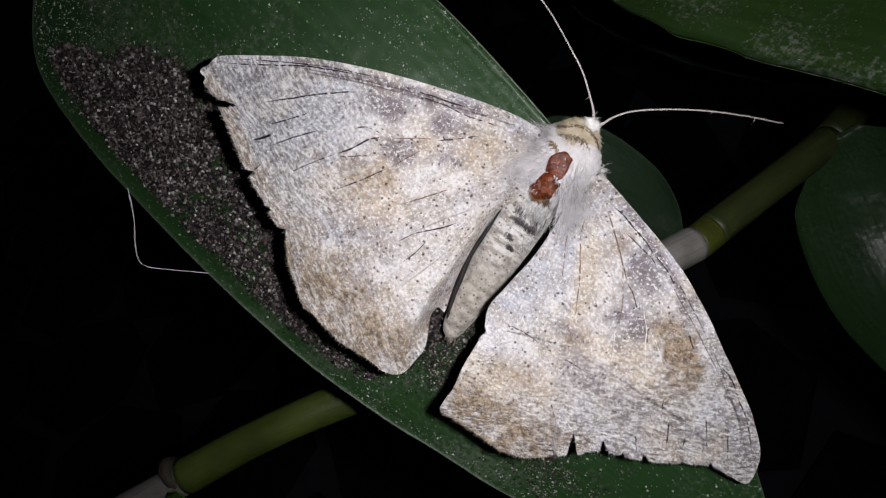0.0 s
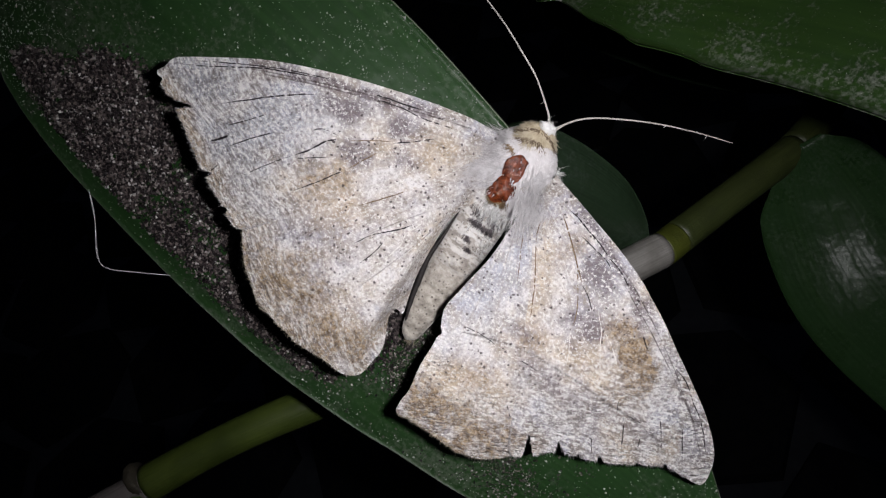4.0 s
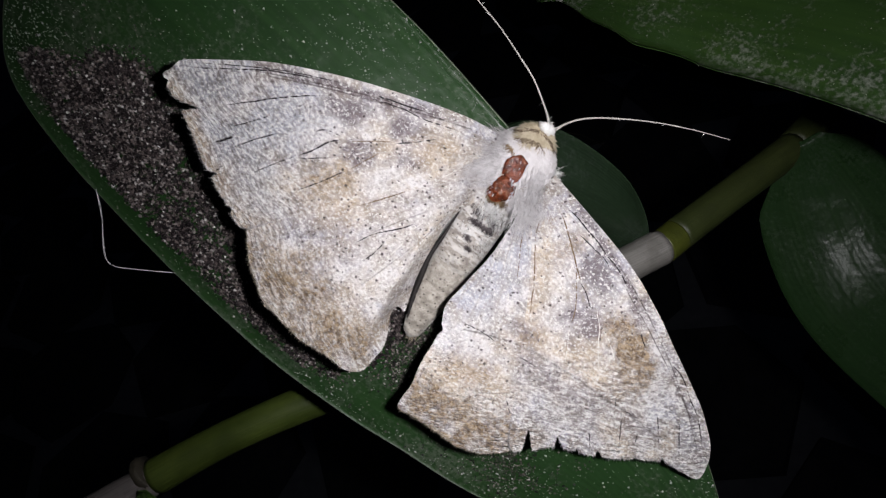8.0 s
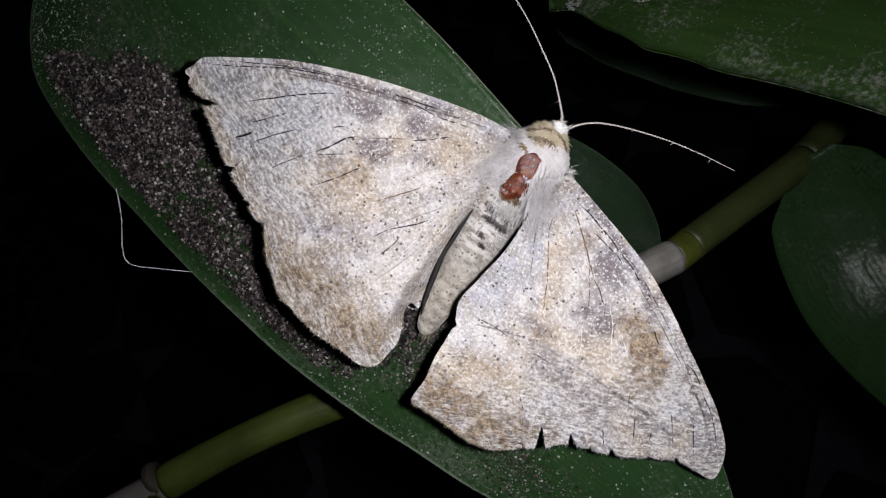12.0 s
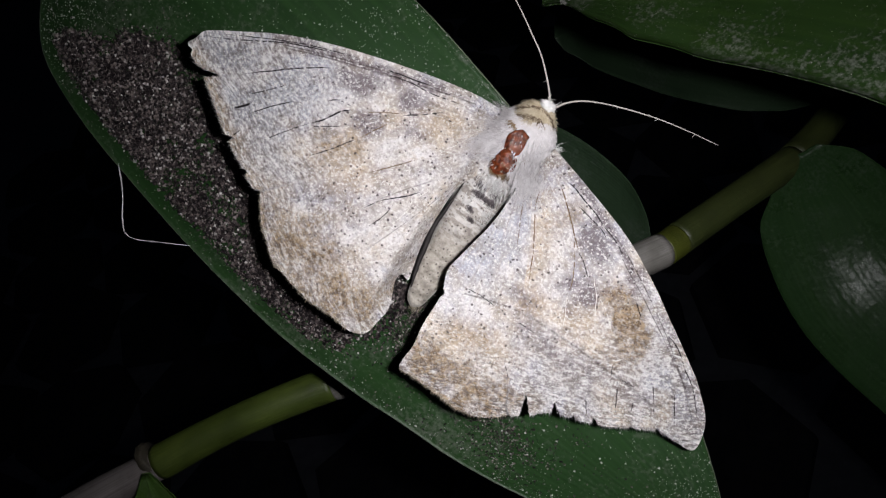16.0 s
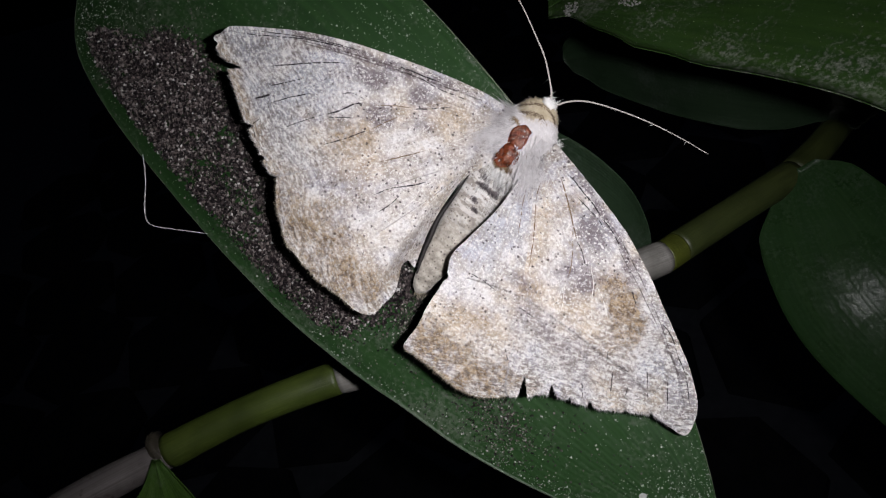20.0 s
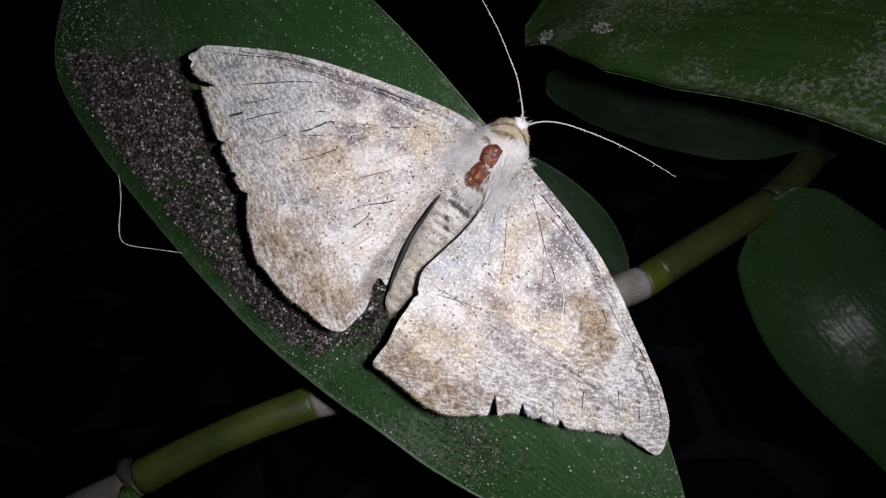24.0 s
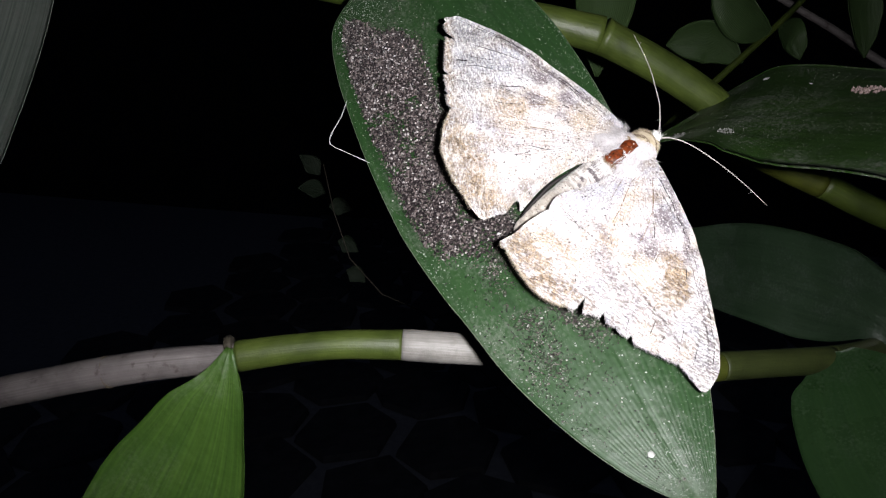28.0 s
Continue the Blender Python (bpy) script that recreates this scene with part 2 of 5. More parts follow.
LEAF = leaf_material("dusty_leaf", (0.0118, 0.0338, 0.0098), (0.0225, 0.059, 0.0165), dust=0.26, rough=0.36, vein=0.30, spec=0.22, wrinkle=5.0)
LEAF_CLEAN = leaf_material("glossy_leaf", (0.026, 0.066, 0.010), (0.080, 0.155, 0.026), dust=0.14, rough=0.30, vein=0.12, spec=0.45, wrinkle=10.0)
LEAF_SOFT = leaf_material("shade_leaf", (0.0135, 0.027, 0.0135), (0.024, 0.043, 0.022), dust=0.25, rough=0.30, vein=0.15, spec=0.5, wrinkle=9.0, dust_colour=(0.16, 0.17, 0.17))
LEAF_BENT = leaf_material("glossy_bent_leaf", (0.012, 0.030, 0.010), (0.022, 0.048, 0.016), dust=0.13, rough=0.22, vein=0.15, spec=0.08, wrinkle=4.5, dust_colour=(0.2, 0.21, 0.2))
LEAF_GREY = leaf_material("grey_leaf_back", (0.11, 0.14, 0.115), (0.34, 0.375, 0.335), dust=0.8, rough=0.5, vein=0.1, wrinkle=14.0)
LEAF_DUSTY = leaf_material("very_dusty_leaf", (0.011, 0.028, 0.0060), (0.025, 0.053, 0.0100), dust=0.65, rough=0.4, vein=0.2, dust_colour=(0.20, 0.20, 0.185))
LEAF_FERN = leaf_material("fern_leaf", (0.010, 0.018, 0.009), (0.014, 0.025, 0.012), dust=0.05, rough=0.6)
LEAF_FAR = leaf_material("far_leaf", (0.038, 0.072, 0.024), (0.060, 0.102, 0.034), dust=0.1, rough=0.4)
STEM_GREEN = stem_material("green_stem", (0.042, 0.066, 0.010), (0.073, 0.102, 0.0155), dirt_amount=0.3)
STEM_YELLOW = stem_material("yellow_stem_end", (0.058, 0.070, 0.009), (0.090, 0.104, 0.015), dirt_amount=0.4)
STEM_FRESH = stem_material("fresh_green_stem", (0.048, 0.072, 0.011), (0.085, 0.114, 0.022), dirt_amount=0.15)
STEM_DULL = stem_material("dull_olive_stem", (0.030, 0.040, 0.011), (0.052, 0.066, 0.018), dirt_amount=0.3)
STEM_GREY = stem_material("papery_grey_sheath", (0.13, 0.112, 0.108), (0.22, 0.20, 0.195), rough=0.6, dirt=(0.045, 0.03, 0.024), dirt_amount=0.95)
STEM_PALE = stem_material("pale_sheath", (0.20, 0.19, 0.17), (0.32, 0.305, 0.285), rough=0.5, dirt_amount=0.3)
NODE_TAN = stem_material("tan_scar", (0.12, 0.09, 0.06), (0.20, 0.16, 0.11), rough=0.7)
NODE_DARK = stem_material("dark_node", (0.03, 0.026, 0.018), (0.07, 0.06, 0.04), rough=0.7)
WING = wing_material()
FUR = plain_material("moth_fur", (0.29, 0.27, 0.27), (0.49, 0.465, 0.47), rough=0.7, island=0.35, sheen=0.2)
FUR_TAN = plain_material("moth_collar_fur", (0.28, 0.225, 0.14), (0.53, 0.465, 0.35), scale=1100, rough=0.7, island=0.15, sheen=0.1)
CHITIN = plain_material("bald_red_brown_chitin", (0.010, 0.003, 0.002), (0.20, 0.042, 0.012), scale=2600, rough=0.16, bump_size=0.0003, spec=0.5)
FUR_DARK = plain_material("moth_dark_fur", (0.07, 0.045, 0.028), (0.14, 0.10, 0.06), rough=0.7, island=0.3)
FUR_PALE = plain_material("moth_pale_hair", (0.50, 0.47, 0.47), (0.72, 0.69, 0.70), rough=0.55, island=0.2, sheen=0.3)
FUR_DUSK = plain_material("moth_dusky_scales", (0.06, 0.05, 0.054), (0.17, 0.145, 0.15), rough=0.7, island=0.25)
FUR_TUFT = plain_material("moth_brown_hair", (0.10, 0.06, 0.03), (0.27, 0.185, 0.10), rough=0.7, island=0.3)
# near-black that paints in the shade beside the abdomen
FURROW_SHADE = plain_material("painted_furrow_shade", (0.006, 0.005, 0.005), (0.02, 0.016, 0.015), scale=1500, rough=0.7)
WHITE_FUR = plain_material("white_scales", (0.58, 0.57, 0.555), (0.76, 0.75, 0.735), rough=0.6, island=0.2)
ANTENNA = plain_material("antenna_scales", (0.27, 0.25, 0.225), (0.47, 0.45, 0.42), scale=4000, rough=0.5)
GRAIN = grain_material()
VEIN_COLOURS = {"D": plain_material("dark_vein", (0.006, 0.005, 0.006), (0.03, 0.024, 0.026), scale=2500, rough=0.7, spec=0.15), "B": plain_material("brown_vein", (0.06, 0.034, 0.017), (0.27, 0.18, 0.095), scale=2500, rough=0.5),
                "P": plain_material("pale_vein", (0.72, 0.68, 0.62), (0.92, 0.90, 0.87), scale=2500, rough=0.4)}
VEIN_LABELS = {"D": "broken blackish vein", "B": "thin brown vein", "P": "bare pale vein"}
GRAIN_PINK = plain_material("pinkish_droppings", (0.10, 0.062, 0.055), (0.34, 0.25, 0.23), scale=2500, rough=0.6, island=0.3)
MARGIN = plain_material("leaf_margin", (0.035, 0.055, 0.030), (0.12, 0.14, 0.10), scale=1600, rough=0.5)
SILK = plain_material("silk", (0.22, 0.22, 0.225), (0.8, 0.8, 0.82), scale=500, rough=0.25)
SPECK = plain_material("pale_dust", (0.24, 0.25, 0.23), (0.60, 0.60, 0.58), scale=900, rough=0.6)
SPECK_DIM = plain_material("grey_dust", (0.07, 0.075, 0.065), (0.17, 0.17, 0.155), scale=900, rough=0.7)
STONE = plain_material("paving_stone", (0.12, 0.125, 0.14), (0.22, 0.225, 0.24), scale=25, rough=0.8, bump_size=0.004)
JOINT = plain_material("joint_mortar", (0.5, 0.52, 0.58), (0.7, 0.72, 0.78), scale=40, rough=0.9, bump_size=0.003)
WALL = plain_material("backdrop_wall_dark", (0.03, 0.032, 0.036), (0.07, 0.072, 0.08), scale=6, rough=0.9, bump_size=0.01)
BLACK = plain_material("black_plastic", (0.01, 0.01, 0.01), (0.02, 0.02, 0.02), scale=400, rough=0.5)


# ---- mesh helpers ----
def mesh_object(name, verts, faces, material, parent=None, label="", smooth=True, uvs=None):
    me = bpy.data.meshes.new(name)
    me.from_pydata([tuple(v) for v in verts], [], faces)
    if smooth:
        me.polygons.foreach_set("use_smooth", [True] * len(me.polygons))
    if uvs is not None:
        layer = me.uv_layers.new(name="UVMap")
        idx = np.zeros(len(me.loops), dtype=np.int32)
        me.loops.foreach_get("vertex_index", idx)
        layer.data.foreach_set("uv", np.asarray(uvs, dtype=np.float32)[idx].ravel())
    me.materials.append(material)
    me.update()
    ob = new(name, me)
    if parent:
        ob.parent = parent
    if label:
        tagged(ob, label)
    return ob


def part(name, bm, material, parent, label=""):
    me = bpy.data.meshes.new(name)
    bm.to_mesh(me)
    bm.free()
    me.polygons.foreach_set("use_smooth", [True] * len(me.polygons))
    me.materials.append(material)
    ob = new(name, me)
    ob.parent = parent
    if label:
        tagged(ob, label)
    return ob


def thing(name, matrix, label, category, group="", kind=""):
    ob = new(name)
    ob.matrix_world = matrix
    ob.empty_display_size = 0.01
    return tagged(ob, label, category, group, kind)


def curve_points(points, count):
    """A smooth Catmull-Rom line through the points, resampled evenly."""
    p = np.array(points, dtype=float)
    p = np.vstack([2 * p[0] - p[1], p, 2 * p[-1] - p[-2]])
    fine = []
    for i in range(1, len(p) - 2):
        u = np.linspace(0, 1, 24, endpoint=False)[:, None]
        a, b, c, d = p[i - 1], p[i], p[i + 1], p[i + 2]
        fine.append(0.5 * (2 * b + (c - a) * u + (2 * a - 5 * b + 4 * c - d) * u ** 2 + (3 * b - a - 3 * c + d) * u ** 3))
    fine = np.vstack(fine + [p[-2:-1]])
    run = np.concatenate([[0], np.cumsum(np.linalg.norm(np.diff(fine, axis=0), axis=1))])
    at = np.linspace(0, run[-1], count)
    return np.stack([np.interp(at, run, fine[:, k]) for k in range(fine.shape[1])], 1)


def smooth_table(table, x):
    """A smooth value from a table of (position, value) pairs."""
    t = np.array(table, dtype=float)
    slope = np.diff(t[:, 1]) / np.diff(t[:, 0])
    m = np.concatenate([[slope[0]], np.where(slope[:-1] * slope[1:] > 0, 2 * slope[:-1] * slope[1:] / (slope[:-1] + slope[1:] + 1e-12 * np.sign(slope[1:])), 0), [slope[-1]]])
    i = np.clip(np.searchsorted(t[:, 0], x) - 1, 0, len(t) - 2)
    w = t[i + 1, 0] - t[i, 0]
    u = np.clip((x - t[i, 0]) / w, 0, 1)
    return ((2 * u ** 3 - 3 * u ** 2 + 1) * t[i, 1] + (u ** 3 - 2 * u ** 2 + u) * w * m[i]
            + (-2 * u ** 3 + 3 * u ** 2) * t[i + 1, 1] + (u ** 3 - u ** 2) * w * m[i + 1])


def dust_on(ob, count, size, seed, material=None):
    """Pale specks strewn over the upper face of a blade, in millimetres."""
    rng = np.random.default_rng(seed)
    polys = ob.data.polygons
    half = len(polys) * 45 // 100
    centre, normal = np.zeros(len(polys) * 3), np.zeros(len(polys) * 3)
    polys.foreach_get("center", centre)
    polys.foreach_get("normal", normal)
    area = np.zeros(len(polys))
    polys.foreach_get("area", area)
    centre, normal = centre.reshape(-1, 3)[:half] * 1000, normal.reshape(-1, 3)[:half]
    patch = fbm(centre[:, 0] / 6 + 30, centre[:, 1] / 6 + 30, seed)
    weight = area[:half] * (0.15 + np.clip(patch * 3 - 1, 0, 1))
    pick = rng.choice(half, count, p=weight / weight.sum())
    p = centre[pick] + rng.normal(0, 0.35, (count, 3)) * (1 - np.abs(normal[pick]))
    s = rng.uniform(0.4, 1.2, count)[:, None] * size
    a = np.cross(normal[pick], (0.3, 0.5, 0.8))
    a /= np.linalg.norm(a, axis=1)[:, None]
    b = np.cross(normal[pick], a)
    verts = np.stack([p + a * s, p - 0.5 * a * s + 0.87 * b * s, p - 0.5 * a * s - 0.87 * b * s, p + normal[pick] * s * 0.8], 1).reshape(-1, 3)
    faces = (np.array([(0, 1, 3), (1, 2, 3), (2, 0, 3)])[None] + 4 * np.arange(count)[:, None, None]).reshape(-1, 3).tolist()
    made = mesh_object("dust", verts * MM, faces, material or SPECK, None, "", False)
    made.matrix_world = ob.parent.matrix_world.copy()
    return tagged(made, "pale dust specks lying on a dark green leaf", "dust", kind="stuff")


def grid_faces(nu, nv, offset=0, flip=False):
    f = []
    for i in range(nu - 1):
        for j in range(nv - 1):
            q = (offset + i * nv + j, offset + i * nv + j + 1, offset + (i + 1) * nv + j + 1, offset + (i + 1) * nv + j)
            f.append(q[::-1] if flip else q)
    return f


def sheet(top, thick_dir, uv, nu, nv):
    """Closes a grid of points into a thin solid: returns vertices, faces and uvs."""
    low = top + thick_dir
    verts = np.vstack([top, low])
    n = nu * nv
    faces = grid_faces(nu, nv) + grid_faces(nu, nv, n, True)
    rim = [i * nv for i in range(nu)] + [(nu - 1) * nv + j for j in range(1, nv)]
    rim += [i * nv + nv - 1 for i in range(nu - 2, -1, -1)] + [j for j in range(nv - 2, 0, -1)]
    for a, b in zip(rim, rim[1:] + rim[:1]):
        faces.append((a, a + n, b + n, b))
    return verts, faces, np.vstack([uv, uv])


def value_noise(x, y, seed=0):
    xi, yi = np.floor(x).astype(int), np.floor(y).astype(int)
    fx, fy = x - xi, y - yi
    fx, fy = fx * fx * (3 - 2 * fx), fy * fy * (3 - 2 * fy)

    def h(i, j):
        n = (i * 374761393 + j * 668265263 + seed * 974711) & 0x7fffffff
        n = ((n ^ (n >> 13)) * 1274126177) & 0x7fffffff
        return ((n ^ (n >> 16)) & 0xffff) / 65535.0
    return (h(xi, yi) * (1 - fx) + h(xi + 1, yi) * fx) * (1 - fy) + (h(xi, yi + 1) * (1 - fx) + h(xi + 1, yi + 1) * fx) * fy


def fbm(x, y, seed=0, octaves=4):
    s, a = 0, 0.5
    for k in range(octaves):
        s = s + a * value_noise(x * 2 ** k, y * 2 ** k, seed + k)
        a *= 0.5
    return s / (1 - 0.5 ** octaves)


def blade(name, mid, side, widths, material, parent, label="", cup=0.15, wave=0.3, thick=0.35, nu=60, nv=25, fold=0.0):
    """A leaf blade in millimetres: midrib points, the direction to its right-hand side, and (u, left, right) half widths; cup bends the sides down."""
    m = curve_points(mid, nu)
    tang = np.gradient(m, axis=0)
    tang /= np.linalg.norm(tang, axis=1)[:, None]
    side = np.array(side, dtype=float)
    b = side[None, :] - tang * (tang @ side)[:, None]
    b /= np.linalg.norm(b, axis=1)[:, None]
    nrm = np.cross(b, tang)
    u = np.linspace(0, 1, nu)
    wl = smooth_table([(w[0], w[1]) for w in widths], u)
    wr = smooth_table([(w[0], w[2]) for w in widths], u)
    v = np.linspace(-1, 1, nv)
    off = np.where(v[None, :] < 0, v[None, :] * np.maximum(wl, 0.05)[:, None], v[None, :] * np.maximum(wr, 0.05)[:, None])
    mean = np.maximum((wl + wr) / 2, 0.1)[:, None]
    h = -cup * off ** 2 / np.max(mean) + fold * np.abs(off)
    h = h + wave * (fbm(u[:, None] * 5 + 3, v[None, :] * 1.5 + 7, 11) - 0.5) * 2 * np.abs(v)[None, :]
    h = h - 0.14 * np.exp(-(v[None, :] / 0.05) ** 2) * (wl > 1)[:, None]
    top = (m[:, None, :] + b[:, None, :] * off[:, :, None] + nrm[:, None, :] * h[:, :, None]).reshape(-1, 3)
    uv = np.stack(np.broadcast_arrays(u[:, None], 0.5 + v[None, :] * 0.5), -1).reshape(-1, 2)
    verts, faces, uvs = sheet(top, -np.repeat(nrm, nv, 0) * thick, uv, nu, nv)
    return mesh_object(name, verts * MM, faces, material, parent, label, True, uvs)


def tube(name, line, radii, material, parent, label="", count=40, sides=16, ridge=0.0, seed=0):
    """A solid stem along a line, in millimetres, with a (u, radius) table."""
    p = curve_points(line, count)
    tang = np.gradient(p, axis=0)
    tang /= np.linalg.norm(tang, axis=1)[:, None]
    ref = np.array([0.31, 0.2, 0.93])
    a = np.cross(tang, ref)
    a /= np.linalg.norm(a, axis=1)[:, None]
    b = np.cross(tang, a)
    u = np.linspace(0, 1, count)
    r = smooth_table(radii, u)
    ang = np.linspace(0, 2 * math.pi, sides, endpoint=False)
    rr = r[:, None] * (1 + ridge * (fbm(u[:, None] * 9 + seed, np.cos(ang)[None, :] * 2 + 5, seed) - 0.5))
    verts = (p[:, None, :] + a[:, None, :] * (np.cos(ang)[None, :] * rr)[:, :, None] + b[:, None, :] * (np.sin(ang)[None, :] * rr)[:, :, None]).reshape(-1, 3)
    uv = np.stack(np.broadcast_arrays(u[:, None], np.abs(ang / math.pi - 1)[None, :]), -1).reshape(-1, 2)
    faces = [(i * sides + j, i * sides + (j + 1) % sides, (i + 1) * sides + (j + 1) % sides, (i + 1) * sides + j)
             for i in range(count - 1) for j in range(sides)]
    faces += [tuple(range(sides))[::-1], tuple((count - 1) * sides + j for j in range(sides))]
    return mesh_object(name, verts * MM, faces, material, parent, label, True, uv)


def spikes(name, roots, tips, widths, material, parent, label=""):
    """Many thin three-sided hairs in one mesh, in millimetres."""
    verts, faces = [], []
    for p, q, w in zip(roots, tips, widths):
        d = q - p
        a = np.cross(d, (0.3, 0.5, 0.81))
        a = a / (np.linalg.norm(a) + 1e-9) * w
        b = np.cross(d, a)
        b = b / (np.linalg.norm(b) + 1e-9) * w
        k = len(verts)
        verts += [p + a, p - 0.5 * a + 0.87 * b, p - 0.5 * a - 0.87 * b, q]
        faces += [(k, k + 1, k + 3), (k + 1, k + 2, k + 3), (k + 2, k, k + 3)]
    return tagged(mesh_object(name, np.array(verts) * MM, faces, material, parent, label), kind="stuff")


def frame_of(x, y, z, at):
    m = Matrix.Identity(4)
    for k, col in enumerate((x, y, z)):
        for r in range(3):
            m[r][k] = col[r]
    m.translation = at
    return m


def at_mm(matrix, points):
    """Places in the world, in metres, as millimetres of a local frame."""
    inv = matrix.inverted()
    return [tuple(c * 1000 for c in inv @ Vector(p)) for p in points]


# ---- the two local frames: the big leaf (x along it, y across, z out of it) and the moth (x right, y to the head, z up) ----
LEAF_FRAME = frame_of((0.5186, -0.5128, -0.6842), (0.8548, 0.3276, 0.4024), (0.0178, -0.7935, 0.6082), (-0.0261, 0.0424, 1.1474))
MOTH_FRAME = frame_of((0.6723, -0.3201, -0.6675), (0.7185, 0.4994, 0.4842), (0.1784, -0.8051, 0.5657), (-0.0035, 0.0464, 1.1554))


# ---- ground far below, in the dark ----
def ground():
    me = bpy.data.meshes.new("ground")
    me.from_pydata([(-60, -60, 0), (60, -60, 0), (60, 60, 0), (-60, 60, 0)], [], [(0, 1, 2, 3)])
    me.materials.append(JOINT)
    g = tagged(new("ground", me), "pale mortar bed of a paved yard at night", "ground", kind="structure")
    rng = random.Random(4)
    shapes = []
    for k in range(5):
        n = rng.choice((5, 6, 6, 7))
        ring = [((0.165 + rng.uniform(-0.02, 0.02)) * math.cos(2 * math.pi * i / n + 0.3 * k), (0.165 + rng.uniform(-0.02, 0.02)) * math.sin(2 * math.pi * i / n + 0.3 * k)) for i in range(n)]
        verts = [(x, y, 0.002) for x, y in ring] + [(x * 0.96, y * 0.96, 0.022) for x, y in ring]
        faces = [(i, (i + 1) % n, n + (i + 1) % n, n + i) for i in range(n)] + [tuple(range(n, 2 * n))]
        sm = bpy.data.meshes.new("paving_stone")
        sm.from_pydata(verts, [], faces)
        sm.materials.append(STONE)
        shapes.append(sm)
    for i in range(-6, 7):
        for j in range(2, 18):
            ob = new("paving_stone", rng.choice(shapes))
            ob.parent = g
            ob.matrix_world = pose(0.31 * i + (0.155 if j % 2 else 0) + rng.uniform(-0.012, 0.012), 0.275 * j - 0.2 + rng.uniform(-0.012, 0.012), 0, 0, 0, rng.uniform(-8, 8))


# ---- the plants ----
def leaf_edges(a):
    left = smooth_table([(-52, 14), (-50, 11.5), (-46.3, 5.5), (-43.6, -0.6), (-38.5, -6.9), (-33, -8.6), (-25.7, -9.5), (-13, -9.9), (-1, -9.4),
                         (11.6, -7.2), (18, -5.4), (24, -3.9), (33, -0.4), (41.7, 4.5), (46, 8), (48.3, 10.5), (49.3, 12.2)], a)
    right = smooth_table([(-52, 15), (-50, 16.5), (-45, 19.5), (-38, 22), (-28.5, 24.3), (-20, 25.7), (-10, 26.1), (0, 25.8), (12, 25), (25, 22.3),
                          (37, 18.4), (40.5, 16.9), (44, 15.2), (47, 13.6), (49.3, 12.4)], a)
    return left, right


def leaf_height(a, b):
    h = np.where(b > 9, -3.4 * ((b - 9) / 17) ** 2, -1.1 * ((9 - b) / 18) ** 2)
    h = h - 1.4 * np.clip((-30 - a) / 20, 0, 2) ** 2 + 0.25 * (fbm(a / 14 + 5, b / 9 + 3, 3) - 0.5)
    return h - 0.07 * np.exp(-((b - 9.5 - a * 0.03) / 0.6) ** 2)


def main_leaf(parent):
    nu, nv = 150, 61
    s = np.linspace(0, 1, nu)
    a = -52 + 101.3 * (0.5 - 0.5 * np.cos(math.pi * s)) * 0.5 + 101.3 * s * 0.5
    left, right = leaf_edges(a)
    v = np.linspace(0, 1, nv)
    b = left[:, None] + (right - left)[:, None] * v[None, :]
    aa = np.broadcast_to(a[:, None], b.shape)
    top = np.stack([aa, b, leaf_height(aa, b)], -1).reshape(-1, 3)
    uv = np.stack(np.broadcast_arrays(s[:, None], v[None, :]), -1).reshape(-1, 2)
    verts, faces, uvs = sheet(top, np.array((0, 0, -0.4))[None, :], uv, nu, nv)
    for rim in (left, right):
        tube("leaf_margin", [(x, y, z - 0.12) for x, y, z in zip(a[4:-4:4], rim[4:-4:4], leaf_height(a, rim)[4:-4:4])], [(0, 0.05), (0.1, 0.13), (0.9, 0.13), (1, 0.05)], MARGIN, parent, "thin pale leaf margin", 160, 6, 0.5, 9)
    ob = mesh_object("leaf", verts * MM, faces, LEAF, parent, "broad dark green leaf covered with dust and droppings", True, uvs)
    return ob


